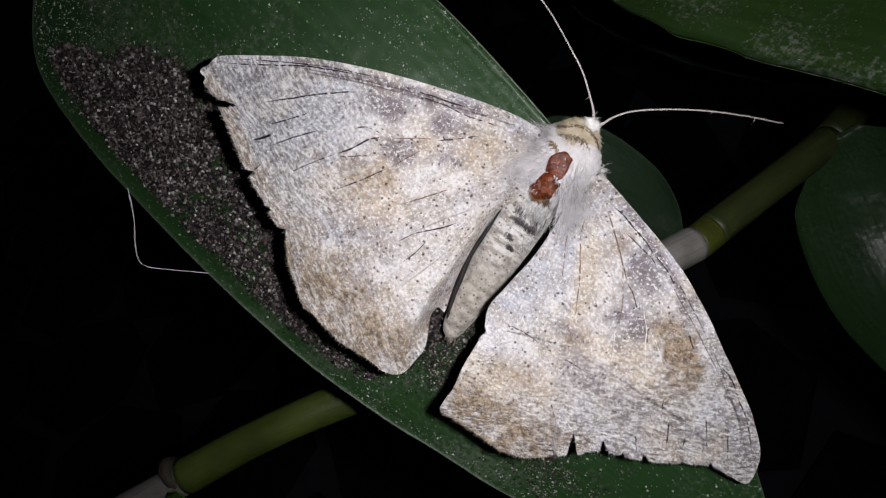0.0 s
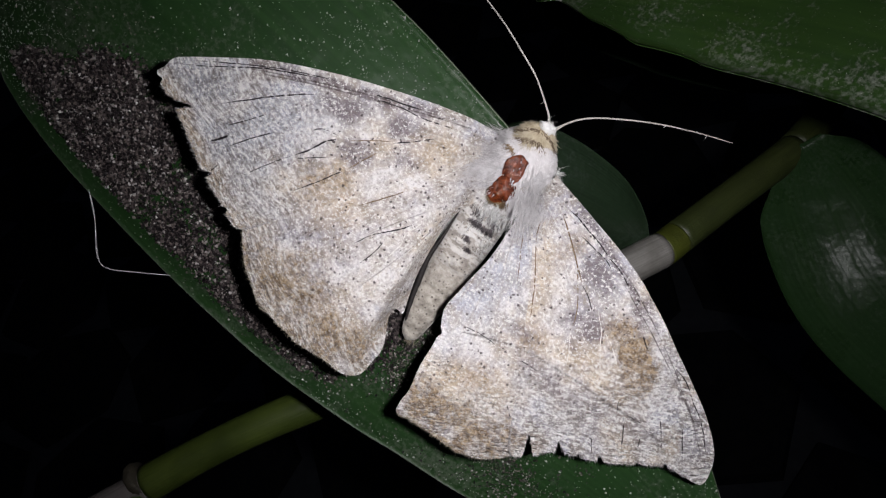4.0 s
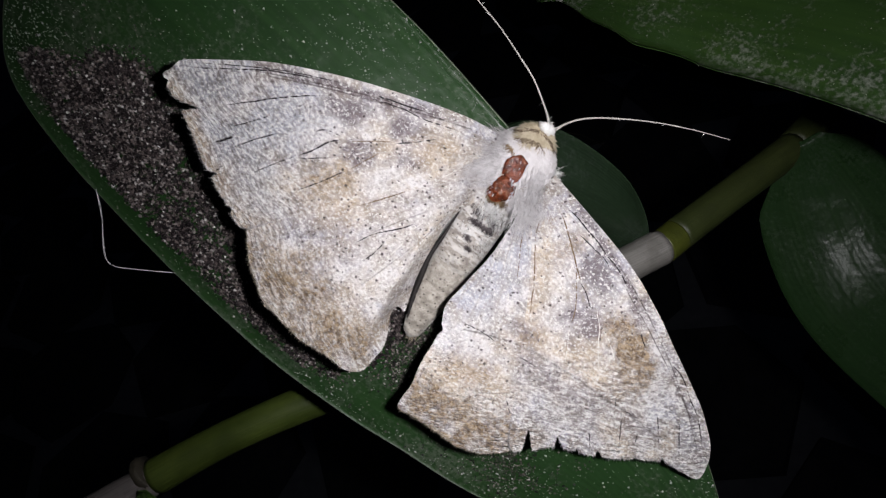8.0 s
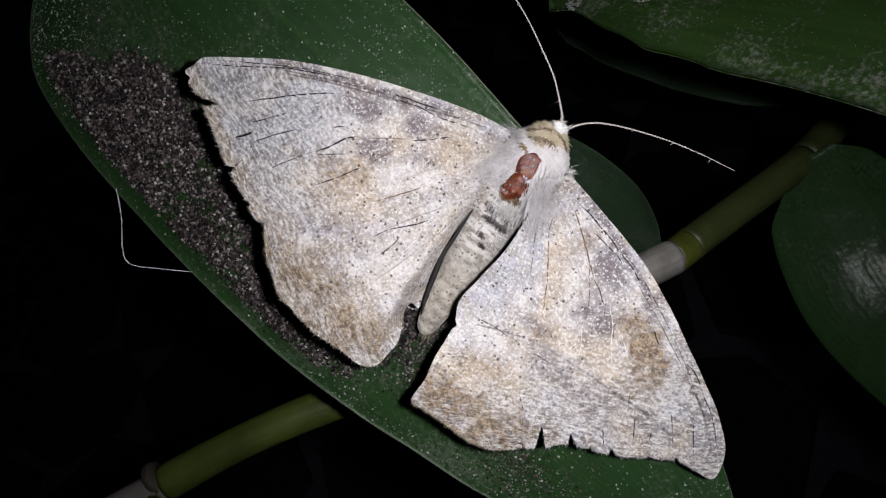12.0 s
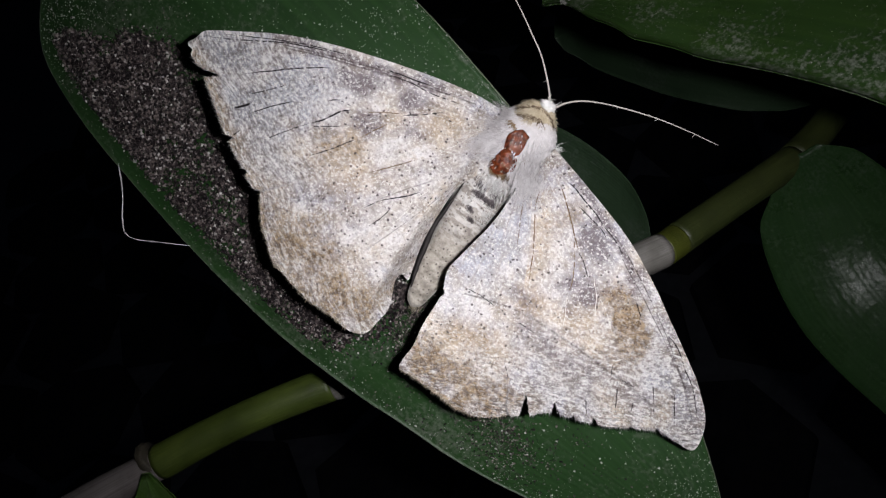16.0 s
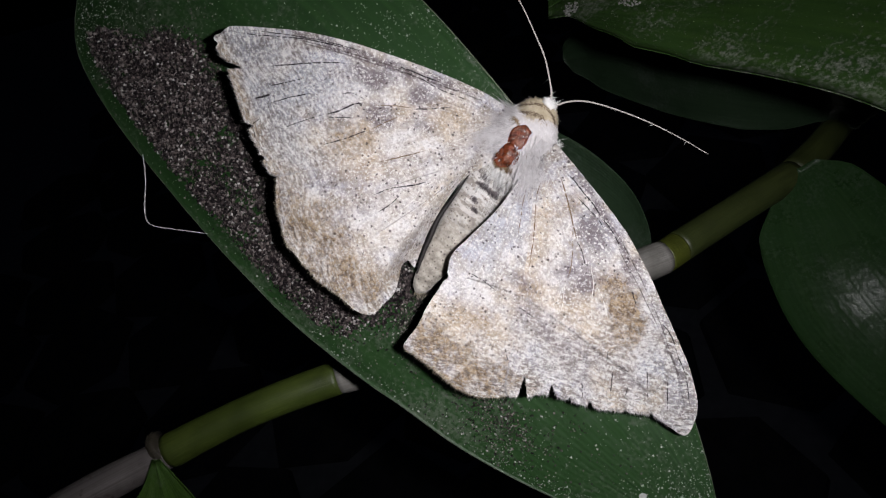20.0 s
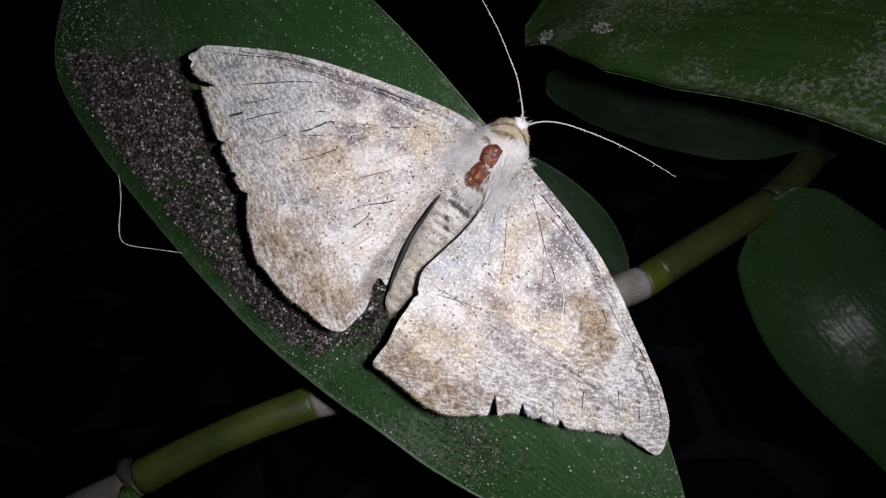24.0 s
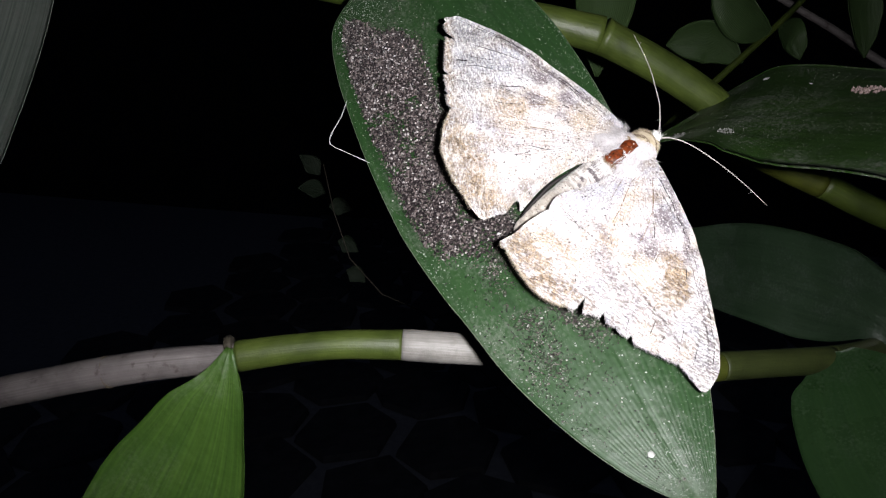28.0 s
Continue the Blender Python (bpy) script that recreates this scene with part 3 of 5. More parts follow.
def upper_plant():
    plant = thing("trailing_plant", LEAF_FRAME, "trailing plant with a green jointed stem and a broad dusty leaf", "plant", "trailing plants")
    line = at_mm(LEAF_FRAME, [(-0.125, 0.070, 1.192), (-0.0915, 0.0785, 1.1843), (-0.0543, 0.0845, 1.1765), (-0.034, 0.088, 1.174)])
    tube("internode", line, [(0, 2.6), (0.5, 2.7), (1, 2.9)], STEM_GREEN, plant, count=40)
    line = at_mm(LEAF_FRAME, [(-0.034, 0.088, 1.174), (-0.022, 0.0897, 1.1722), (-0.0105, 0.0915, 1.1695)])
    tube("internode", line, [(0, 3.0), (0.6, 3.2), (0.93, 3.5), (1, 3.6)], STEM_FRESH, plant, count=24)
    line = at_mm(LEAF_FRAME, [(-0.0105, 0.0915, 1.1695), (0.002, 0.0955, 1.163), (0.0145, 0.0995, 1.155)])
    tube("internode", line, [(0, 3.65), (0.1, 3.4), (0.8, 3.3), (0.95, 2.8), (1, 1.2)], STEM_FRESH, plant, "yellow-green stem end", count=30)
    sheath = at_mm(LEAF_FRAME, [(-0.034, 0.088, 1.174), (-0.037, 0.081, 1.181), (-0.041, 0.0745, 1.1845)])
    tube("leaf_stalk", [*sheath, (-50, 14.5, -3)], [(0, 2.6), (0.4, 1.8), (1, 1.2)], STEM_GREEN, plant, count=24)
    main_leaf(plant)
    mid = at_mm(LEAF_FRAME, [(0.0017, 0.0816, 1.1519), (0.0140, 0.0795, 1.1566), (0.0273, 0.0742, 1.1583), (0.0417, 0.0587, 1.1597), (0.0539, 0.0449, 1.1550), (0.0673, 0.0279, 1.1511)])
    second = blade("leaf", mid, LEAF_FRAME.inverted().to_3x3() @ Vector((-0.606, -0.738, -0.296)), [(0, 2.0, 2.5), (0.03, 6.7, 4.4), (0.08, 16, 11.6), (0.15, 27, 16.4), (0.28, 23, 19.7), (0.45, 15, 20.4), (0.7, 17, 21), (0.9, 9, 10), (1, 0.5, 0.5)],
                   LEAF_DUSTY, plant, "broad dark green leaf with pale dust", cup=0.01, wave=0.8, nu=90, nv=41)
    dust_on(second, 5000, 0.05, 7, SPECK_DIM)
    dust_on(second, 2600, 0.05, 17, SPECK)
    return second


def lower_plant():
    base = Matrix.Translation((-0.0624, 0.0389, 1.1203))
    plant = thing("trailing_plant", base, "trailing plant with papery grey and green stem joints", "plant", "trailing plants")
    loc = lambda pts: at_mm(base, pts)
    n3, n2, n1, n0 = (-0.0613, 0.0395, 1.1198), (-0.0359, 0.0468, 1.1218), (0.0120, 0.0668, 1.1148), (0.0363, 0.0850, 1.1110)
    tube("internode", loc([(-0.150, 0.006, 1.099), (-0.1225, 0.0165, 1.1085), (-0.0987, 0.0258, 1.1142), (-0.078, 0.0325, 1.1185), n3]), [(0, 1.9), (0.3, 2.1), (0.6, 2.5), (0.85, 2.5), (1, 2.3)],
         STEM_GREY, plant, "dry papery grey stem joint", count=70, ridge=0.25, seed=3)
    tube("internode", loc([n3, (-0.0533, 0.0420, 1.1210), (-0.0450, 0.0443, 1.1218), n2]), [(0, 2.6), (0.12, 2.5), (0.5, 2.35), (1, 2.45)], STEM_FRESH, plant, count=40)
    tube("node", loc([(-0.0808, 0.0316, 1.1179), (-0.0795, 0.0320, 1.1182)]), [(0, 2.46), (0.5, 2.62), (1, 2.5)], NODE_TAN, plant, "tan ring scar", count=8, ridge=0.3, seed=7)
    tube("node", loc([(-0.0630, 0.0394, 1.1203), (-0.0618, 0.0399, 1.1207)]), [(0, 2.4), (0.5, 2.7), (1, 2.5)], NODE_DARK, plant, "dark scarred joint", count=8, ridge=0.4, seed=5)
    tube("internode", loc([n2, (-0.0260, 0.0494, 1.1212), (-0.010, 0.0560, 1.1192)]), [(0, 2.5), (0.05, 2.55), (0.5, 2.5), (1, 2.5)], STEM_PALE, plant, "pale papery sheath", count=40, ridge=0.1, seed=6)
    tube("internode", loc([(-0.010, 0.0560, 1.1192), (0.002, 0.0612, 1.1172), n1]), [(0, 2.5), (0.5, 2.6), (1, 2.68)], STEM_PALE, plant, "pale papery sheath", count=30, ridge=0.1, seed=8)
    tube("internode", loc([n1, (0.0132, 0.0677, 1.1146), (0.0146, 0.0688, 1.1144)]), [(0, 2.6), (0.5, 2.58), (1, 2.57)], STEM_YELLOW, plant, "yellow-green joint", count=14)
    tube("internode", loc([(0.0146, 0.0688, 1.1144), (0.0255, 0.0770, 1.1127), n0]), [(0, 2.57), (0.5, 2.55), (1, 2.7)], STEM_DULL, plant, count=30)
    tube("internode", loc([n0, (0.0435, 0.0930, 1.1095), (0.0520, 0.1035, 1.1080), (0.068, 0.122, 1.106)]), [(0, 2.72), (0.2, 2.6), (0.8, 2.5), (1, 2.4)], STEM_DULL, plant, count=30)
    # the leaf that hangs from the dark joint
    hanging = blade("leaf", loc([(-0.0606, 0.0362, 1.1228), (-0.0617, 0.0335, 1.1160), (-0.0646, 0.0318, 1.1068), (-0.0682, 0.0285, 1.097), (-0.0735, 0.0235, 1.083), (-0.0805, 0.017, 1.065)]), (0.96, 0.2, -0.12),
          [(0, 0.5, 0.5), (0.05, 2.2, 2.2), (0.10, 4.6, 3.9), (0.14, 7.0, 4.9), (0.2, 8.8, 6.3), (0.38, 12.2, 10.8), (0.6, 13.2, 12.8), (0.85, 9, 9), (1, 0.3, 0.3)], LEAF_CLEAN, plant, "green leaf hanging from the dark joint", cup=0.35, wave=0.5)
    # the leaf that bends down at the second joint
    bent = blade("leaf", loc([(0.0368, 0.0837, 1.1132), (0.0389, 0.0747, 1.1091), (0.0415, 0.0636, 1.1025), (0.0497, 0.0526, 1.0945), (0.0575, 0.0403, 1.0848), (0.0673, 0.0280, 1.0749)]), (0.893, 0.094, 0.44),
          [(0, 3.5, 3.0), (0.05, 6.3, 6.8), (0.12, 10.5, 8.9), (0.2, 11.4, 11.5), (0.4, 11.9, 14.4), (0.65, 10.8, 14.0), (0.87, 6.3, 8), (1, 0.3, 0.3)], LEAF_BENT, plant, "glossy dark green leaf with white specks", cup=0.255, wave=0.5)
    dust_on(bent, 260, 0.10, 8, SPECK_DIM)
    dust_on(hanging, 160, 0.10, 9, SPECK_DIM)
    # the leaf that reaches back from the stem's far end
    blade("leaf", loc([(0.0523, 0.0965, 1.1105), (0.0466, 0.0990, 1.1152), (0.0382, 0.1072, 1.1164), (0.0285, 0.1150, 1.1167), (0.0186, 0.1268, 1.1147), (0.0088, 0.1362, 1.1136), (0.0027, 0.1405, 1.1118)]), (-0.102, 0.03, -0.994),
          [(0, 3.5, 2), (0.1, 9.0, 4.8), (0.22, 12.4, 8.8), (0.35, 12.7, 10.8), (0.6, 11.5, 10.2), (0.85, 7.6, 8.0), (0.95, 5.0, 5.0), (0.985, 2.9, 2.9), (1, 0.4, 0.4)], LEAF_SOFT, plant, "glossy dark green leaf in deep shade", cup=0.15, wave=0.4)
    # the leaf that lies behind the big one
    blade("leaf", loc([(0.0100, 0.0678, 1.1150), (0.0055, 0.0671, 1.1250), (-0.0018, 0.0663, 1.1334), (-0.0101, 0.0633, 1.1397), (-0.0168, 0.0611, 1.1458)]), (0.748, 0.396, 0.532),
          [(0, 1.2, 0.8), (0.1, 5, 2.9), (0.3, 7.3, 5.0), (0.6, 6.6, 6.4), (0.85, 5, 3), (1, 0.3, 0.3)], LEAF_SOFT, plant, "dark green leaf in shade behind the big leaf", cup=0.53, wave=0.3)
    return base, bent


# dark backdrop added to screen off the sky's glow above the horizon
def backdrop_wall():
    rng = random.Random(9)
    bm = bmesh.new()
    bmesh.ops.create_cube(bm, size=1.0, matrix=Matrix.Translation((0, 4.2, 1.5)) @ Matrix.Diagonal((14, 0.2, 3.0, 1)))
    bmesh.ops.subdivide_edges(bm, edges=bm.edges[:], cuts=12, use_grid_fill=True)
    for v in bm.verts:
        v.co.y += rng.uniform(-0.012, 0.012)
    me = bpy.data.meshes.new("wall_backdrop")
    bm.to_mesh(me)
    bm.free()
    me.materials.append(WALL)
    tagged(new("wall_backdrop", me), "added dark backdrop wall that hides the night sky", "wall", kind="structure")


ground()
backdrop_wall()
DUSTY_LEAF = upper_plant()
LOWER_BASE, BENT_LEAF = lower_plant()


def on_blade(ob, frame_, place):
    """The point of a blade's upper face that lies nearest to a place in the world, and the face's normal there."""
    me = ob.data
    half = len(me.polygons) * 45 // 100
    local = frame_.inverted() @ Vector(place)
    poly = min((me.polygons[k] for k in range(half)), key=lambda p: (p.center - local).length_squared)
    turn = frame_.to_3x3()
    up = turn @ poly.normal
    return frame_ @ poly.center, up if up.z > 0 else -up


# ---- the moth ----
MOTH = thing("moth", MOTH_FRAME, "worn grey-white moth with brown bands resting on a leaf", "moth")


def z_left(x, y):
    k = np.clip((x + 3.4) / 2.6, 0, 1)
    fold = 3.4 * k * k * (3 - 2 * k) * np.clip((-3.5 - y) / 4, 0, 1) * np.clip((21 + y) / 3, 0.2, 1)
    return -0.9 + 0.20 * (2 - y) - 0.0040 * np.abs(x) * (2 - y) * 0.35 + 0.05 * np.abs(x) - fold


def z_right(x, y):
    return 1.3 + 0.165 * (1.4 - y) + 0.03 * x - 1.2 * np.exp(-(x ** 2 + (y + 1) ** 2) / 30)


def blobs(x, y, items, seed):
    s = 0
    n = fbm(x / 1.3 + 40, y / 1.3 + 40, seed, 4) - 0.5
    for bx, by, rx, ry, turn, amount in items:
        c, q = math.cos(radians(turn)), math.sin(radians(turn))
        u, w = ((x - bx) * c + (y - by) * q) / rx, (-(x - bx) * q + (y - by) * c) / ry
        s = np.maximum(s, amount * np.clip(1.3 - 0.85 * np.sqrt(u * u + w * w) + 1.7 * n, 0, 1))
    return s


def lines(x, y, items):
    s = np.zeros_like(x)
    wob = 0.22 * np.clip(fbm(x * 1.1 + 60, y * 1.1 + 60, 77) - 0.45, 0, 1)
    for x0, y0, x1, y1, bow, width, amount in items:
        dx, dy = x1 - x0, y1 - y0
        length = math.hypot(dx, dy)
        t = np.clip(((x - x0) * dx + (y - y0) * dy) / length ** 2, 0, 1)
        d = np.abs((-(x - x0) * dy + (y - y0) * dx) / length - bow * 4 * t * (1 - t))
        along = np.hypot(x - x0 - t * dx, y - y0 - t * dy)
        d = np.where((t <= 0) | (t >= 1), np.maximum(d, along), d) + wob
        s = np.maximum(s, np.minimum(1, amount * 1.1) * np.clip(1.5 - d / (width * 0.62), 0, 1))
    return s


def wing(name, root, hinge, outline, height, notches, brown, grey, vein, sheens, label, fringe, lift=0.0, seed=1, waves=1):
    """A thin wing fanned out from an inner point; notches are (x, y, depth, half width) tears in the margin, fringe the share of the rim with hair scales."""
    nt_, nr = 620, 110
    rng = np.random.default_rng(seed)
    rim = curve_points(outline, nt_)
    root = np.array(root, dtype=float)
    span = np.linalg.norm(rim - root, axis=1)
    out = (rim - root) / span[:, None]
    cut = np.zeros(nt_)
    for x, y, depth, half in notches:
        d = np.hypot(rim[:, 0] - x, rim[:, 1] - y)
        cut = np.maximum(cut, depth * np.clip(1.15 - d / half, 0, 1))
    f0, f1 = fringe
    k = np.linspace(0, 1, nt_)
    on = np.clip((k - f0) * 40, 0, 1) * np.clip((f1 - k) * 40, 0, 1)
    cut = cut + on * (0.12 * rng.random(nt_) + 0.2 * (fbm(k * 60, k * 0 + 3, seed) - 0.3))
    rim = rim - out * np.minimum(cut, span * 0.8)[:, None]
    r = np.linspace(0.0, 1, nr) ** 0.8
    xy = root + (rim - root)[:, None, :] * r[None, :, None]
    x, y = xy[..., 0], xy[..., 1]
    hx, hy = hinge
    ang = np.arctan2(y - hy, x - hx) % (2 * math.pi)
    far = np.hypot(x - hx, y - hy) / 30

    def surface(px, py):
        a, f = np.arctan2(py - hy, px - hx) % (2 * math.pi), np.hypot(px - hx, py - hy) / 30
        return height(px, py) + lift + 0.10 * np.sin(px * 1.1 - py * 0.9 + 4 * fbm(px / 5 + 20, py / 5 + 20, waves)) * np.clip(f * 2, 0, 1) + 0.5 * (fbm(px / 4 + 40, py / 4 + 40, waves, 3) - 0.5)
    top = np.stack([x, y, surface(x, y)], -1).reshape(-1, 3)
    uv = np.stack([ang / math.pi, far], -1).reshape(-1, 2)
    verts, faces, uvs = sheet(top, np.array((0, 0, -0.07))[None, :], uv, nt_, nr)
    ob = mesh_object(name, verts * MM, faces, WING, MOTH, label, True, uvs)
    vx, vy = verts[:, 0], verts[:, 1]
    tone = np.zeros((len(verts), 4), dtype=np.float32)
    tone[:, 0], tone[:, 1], tone[:, 2], tone[:, 3] = blobs(vx, vy, brown, seed + 20), blobs(vx, vy, grey, seed + 40), lines(vx, vy, vein), 1
    att = ob.data.attributes.new("tone", "FLOAT_COLOR", "POINT")
    att.data.foreach_set("color", tone.ravel())
    for k in range(3):
        tone[:, k] = blobs(vx, vy, sheens[k], seed + 60 + k)
    att = ob.data.attributes.new("sheen", "FLOAT_COLOR", "POINT")
    att.data.foreach_set("color", tone.ravel())
    # distance along and across the outer margin, for the fine wrinkles that follow it
    c, q = (0.87, -0.5) if root[0] < 0 else (0.94, 0.34)
    bend = 1.6 * (fbm(vx / 6 + 30, vy / 6 + 30, seed + 7, 2) - 0.5)
    flow = np.stack([vx * c + vy * q, -vx * q + vy * c + bend, np.full(len(vx), float(seed))], 1).astype(np.float32)
    att = ob.data.attributes.new("margin", "FLOAT_VECTOR", "POINT")
    att.data.foreach_set("vector", flow.ravel())
    # hair scales along the outer margin
    pick = np.flatnonzero(on > 0.5)
    pick = np.repeat(pick, 3)
    p = rim[pick] + rng.normal(0, 0.06, (len(pick), 2))
    n = len(pick)
    roots = np.stack([p[:, 0], p[:, 1], surface(p[:, 0], p[:, 1]) - 0.03], 1)
    aim = np.concatenate([out[pick] * rng.uniform(0.12, 0.5, (n, 1)), rng.normal(0, 0.06, (n, 1))], 1) + rng.normal(0, 0.05, (n, 3))
    spikes("fringe", roots - aim * 0.5, roots + aim, rng.uniform(0.02, 0.04, n), FUR_TAN if name == "hindwing" else FUR, ob, "short tan fringe of hair scales" if name == "hindwing" else "short pale fringe of hair scales")
    return ob, surface


LEFT_BROWN = [(-8.5, -22.3, 4.5, 0.6, -8, 0.8), (-15.6, -18.6, 2.6, 0.5, -52, 0.7), (-10.5, -19.5, 4.6, 2.4, -20, 0.8), (-5.0, -20.5, 3.6, 1.8, 10, 0.85), (-13.2, -9.3, 2.4, 1.8, 20, 0.6), (-6, -2.4, 2.6, 1.4, 20, 0.35), (-24.8, -12.4, 2.8, 0.6, -38, 0.6), (-3, -20.6, 1.6, 1.4, 0, 0.7)]
LEFT_GREY = [(-15.2, -1.9, 7.5, 0.5, 17, 0.85), (-11.5, -1.0, 3.0, 0.6, 17, 0.7), (-15.1, -3.7, 2.0, 1.1, 30, 0.75), (-10.4, -2.2, 1.7, 1.0, 20, 0.8), (-12.5, -6.7, 1.7, 1.1, 30, 0.7), (-8.6, -4.8, 1.6, 0.8, 20, 0.55), (-26.3, -8.8, 2.6, 1.2, 30, 0.15), (-20.9, -13.4, 3.5, 1.6, -40, 0.2), (-12, -13.5, 3.5, 1.4, 20, 0.25)]
RIGHT_BROWN = [(8.0, -23.3, 5.5, 0.7, 2, 1.0), (18.7, -7.8, 1.6, 2.2, 35, 1.7), (18.9, -7.5, 2.3, 1.5, -45, 1.1), (17.0, -7.1, 2.2, 1.8, 0, 0.6), (20.8, -9.2, 2.0, 1.2, -60, 0.7), (6.2, -21.4, 3.8, 1.9, -10, 0.95), (10.6, -21.2, 3.2, 1.9, 25, 0.95), (5.6, -17.2, 2.8, 1.5, 10, 0.5), (9.3, -11.6, 1.4, 0.9, 0, 0.55), (8.0, -3.8, 1.1, 2.8, -20, 0.4), (14, -14.5, 5, 1.2, -5, 0.3)]
RIGHT_GREY = [(12.5, -1.9, 6.5, 0.45, -24, 0.75), (24.5, -8.4, 5.0, 0.4, -36, 0.6), (11.9, -3.4, 1.7, 1.2, -30, 0.8), (13.2, -8.0, 1.6, 1.6, 0, 0.8), (16.9, -4.0, 1.4, 1.1, -30, 0.7), (14, -14.2, 4.5, 0.9, -12, 0.45), (20, -13.2, 4.5, 0.9, 0, 0.3), (7.6, -11.5, 1.6, 0.7, 0, 0.4), (28.5, -11.5, 1.6, 0.9, -60, 0.45)]
LEFT_VEIN = [(-14.0, -1.9, -5.0, 0.9, 0.1, 0.12, 0.7), (-22.4, -5.0, -14.0, -1.9, 0.15, 0.10, 0.5), (-24, -5.4, -8, 0.3, 0.3, 0.10, 0.6), (-8.3, -12.8, -3.3, -6.2, 0.15, 0.09, 0.4), (-6.0, -16.5, -2.6, -7.4, -0.1, 0.08, 0.5)]
RIGHT_VEIN = [(13.0, -1.9, 18.0, -4.3, 0.1, 0.12, 0.8), (18.0, -4.3, 24.0, -8.0, 0.1, 0.10, 0.7), (24.0, -8.0, 28.8, -12.0, 0.1, 0.10, 0.7), (14, -3.0, 27.5, -10.5, 0.3, 0.09, 0.7), (4.0, -14.2, 11.2, -12.5, 0.25, 0.15, 0.6), (11.2, -12.5, 25.2, -12.9, 0.1, 0.2, 0.65)]
# silvery, cream and white areas of each pair of wings; white includes painted sheen
LEFT_SHEEN = ([(-20.3, -8.8, 6.0, 2.6, 40, 0.9), (-18.0, -13.4, 4.5, 2.0, -40, 0.7), (-26, -8.0, 3.6, 2.2, 20, 0.8), (-16.2, -8.4, 1.6, 1.2, 0, 0.6)], [(-11.2, -10.7, 2.2, 2.6, 10, 0.9), (-7.5, -3.2, 3.2, 1.3, 25, 0.7), (-23.6, -13.2, 6.5, 0.8, -34, 1.0), (-13, -18.5, 4.5, 1.4, -45, 0.6), (-5, -18.5, 4.0, 2.5, 0, 0.5), (-28.6, -9.6, 1.4, 0.7, -45, 0.8)],
              [(-15.6, -6.5, 1.7, 3.0, -20, 0.8), (-10.0, -7.4, 2.0, 1.3, 30, 0.9), (-5.5, -13.8, 2.6, 3.5, 0, 0.8), (-5.0, -7.4, 2.5, 1.5, 45, 0.7), (-16.3, -15.0, 2.5, 1.0, -45, 0.6)])
RIGHT_SHEEN = ([(4.4, -9.5, 2.4, 4.5, 0, 0.6), (25.5, -11.8, 4.0, 1.6, -30, 0.6), (13.0, -15.0, 3.5, 1.4, 0, 0.5), (12, -3.4, 3, 1.2, -30, 0.6)], [(7.6, -6.0, 1.3, 4.5, 25, 0.9), (16.0, -11.2, 3.2, 1.8, -10, 0.9), (10.5, -11.0, 2.0, 1.8, 0, 0.7), (5.5, -18.5, 3.5, 1.6, 0, 0.8), (22, -15.6, 4, 0.8, -20, 0.6), (25.7, -12.6, 0.8, 1.8, 35, 0.7), (8.6, -16.6, 2.5, 1.3, 0, 0.7)],
               [(4.2, -15.0, 2.6, 1.6, 0, 1.0), (9.5, -7.0, 1.2, 3.5, 30, 0.9), (20.8, -7.6, 3.4, 1.3, -35, 0.9), (4.5, -20.0, 2.0, 0.7, -15, 0.8), (16.5, -15.0, 4.5, 1.4, -20, 0.7), (13.5, -5.3, 1.6, 1.1, 30, 0.6)])

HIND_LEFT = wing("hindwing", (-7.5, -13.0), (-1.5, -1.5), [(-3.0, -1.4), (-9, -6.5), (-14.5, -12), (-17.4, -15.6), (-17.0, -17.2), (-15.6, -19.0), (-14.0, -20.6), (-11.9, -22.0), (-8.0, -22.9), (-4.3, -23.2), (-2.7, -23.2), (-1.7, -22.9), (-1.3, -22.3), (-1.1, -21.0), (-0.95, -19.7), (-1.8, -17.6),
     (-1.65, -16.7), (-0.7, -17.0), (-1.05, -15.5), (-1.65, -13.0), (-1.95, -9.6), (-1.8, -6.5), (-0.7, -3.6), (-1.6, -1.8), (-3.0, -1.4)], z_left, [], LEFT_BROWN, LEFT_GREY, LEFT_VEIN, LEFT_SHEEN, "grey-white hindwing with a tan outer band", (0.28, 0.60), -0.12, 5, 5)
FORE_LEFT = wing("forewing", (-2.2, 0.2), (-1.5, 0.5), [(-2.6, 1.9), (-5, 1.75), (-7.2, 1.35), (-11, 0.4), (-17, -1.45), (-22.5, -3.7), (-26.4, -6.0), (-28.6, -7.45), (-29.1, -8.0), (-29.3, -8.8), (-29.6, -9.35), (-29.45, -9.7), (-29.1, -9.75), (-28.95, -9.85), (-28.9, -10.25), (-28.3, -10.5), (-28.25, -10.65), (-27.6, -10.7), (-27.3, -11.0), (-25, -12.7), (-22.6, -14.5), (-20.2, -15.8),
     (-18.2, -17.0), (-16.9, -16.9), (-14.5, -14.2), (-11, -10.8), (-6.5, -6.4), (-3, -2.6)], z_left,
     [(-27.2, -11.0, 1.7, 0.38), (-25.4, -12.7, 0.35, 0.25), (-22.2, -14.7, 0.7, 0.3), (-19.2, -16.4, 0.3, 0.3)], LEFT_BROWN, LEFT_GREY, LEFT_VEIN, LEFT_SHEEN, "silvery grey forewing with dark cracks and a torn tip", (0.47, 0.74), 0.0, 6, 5)
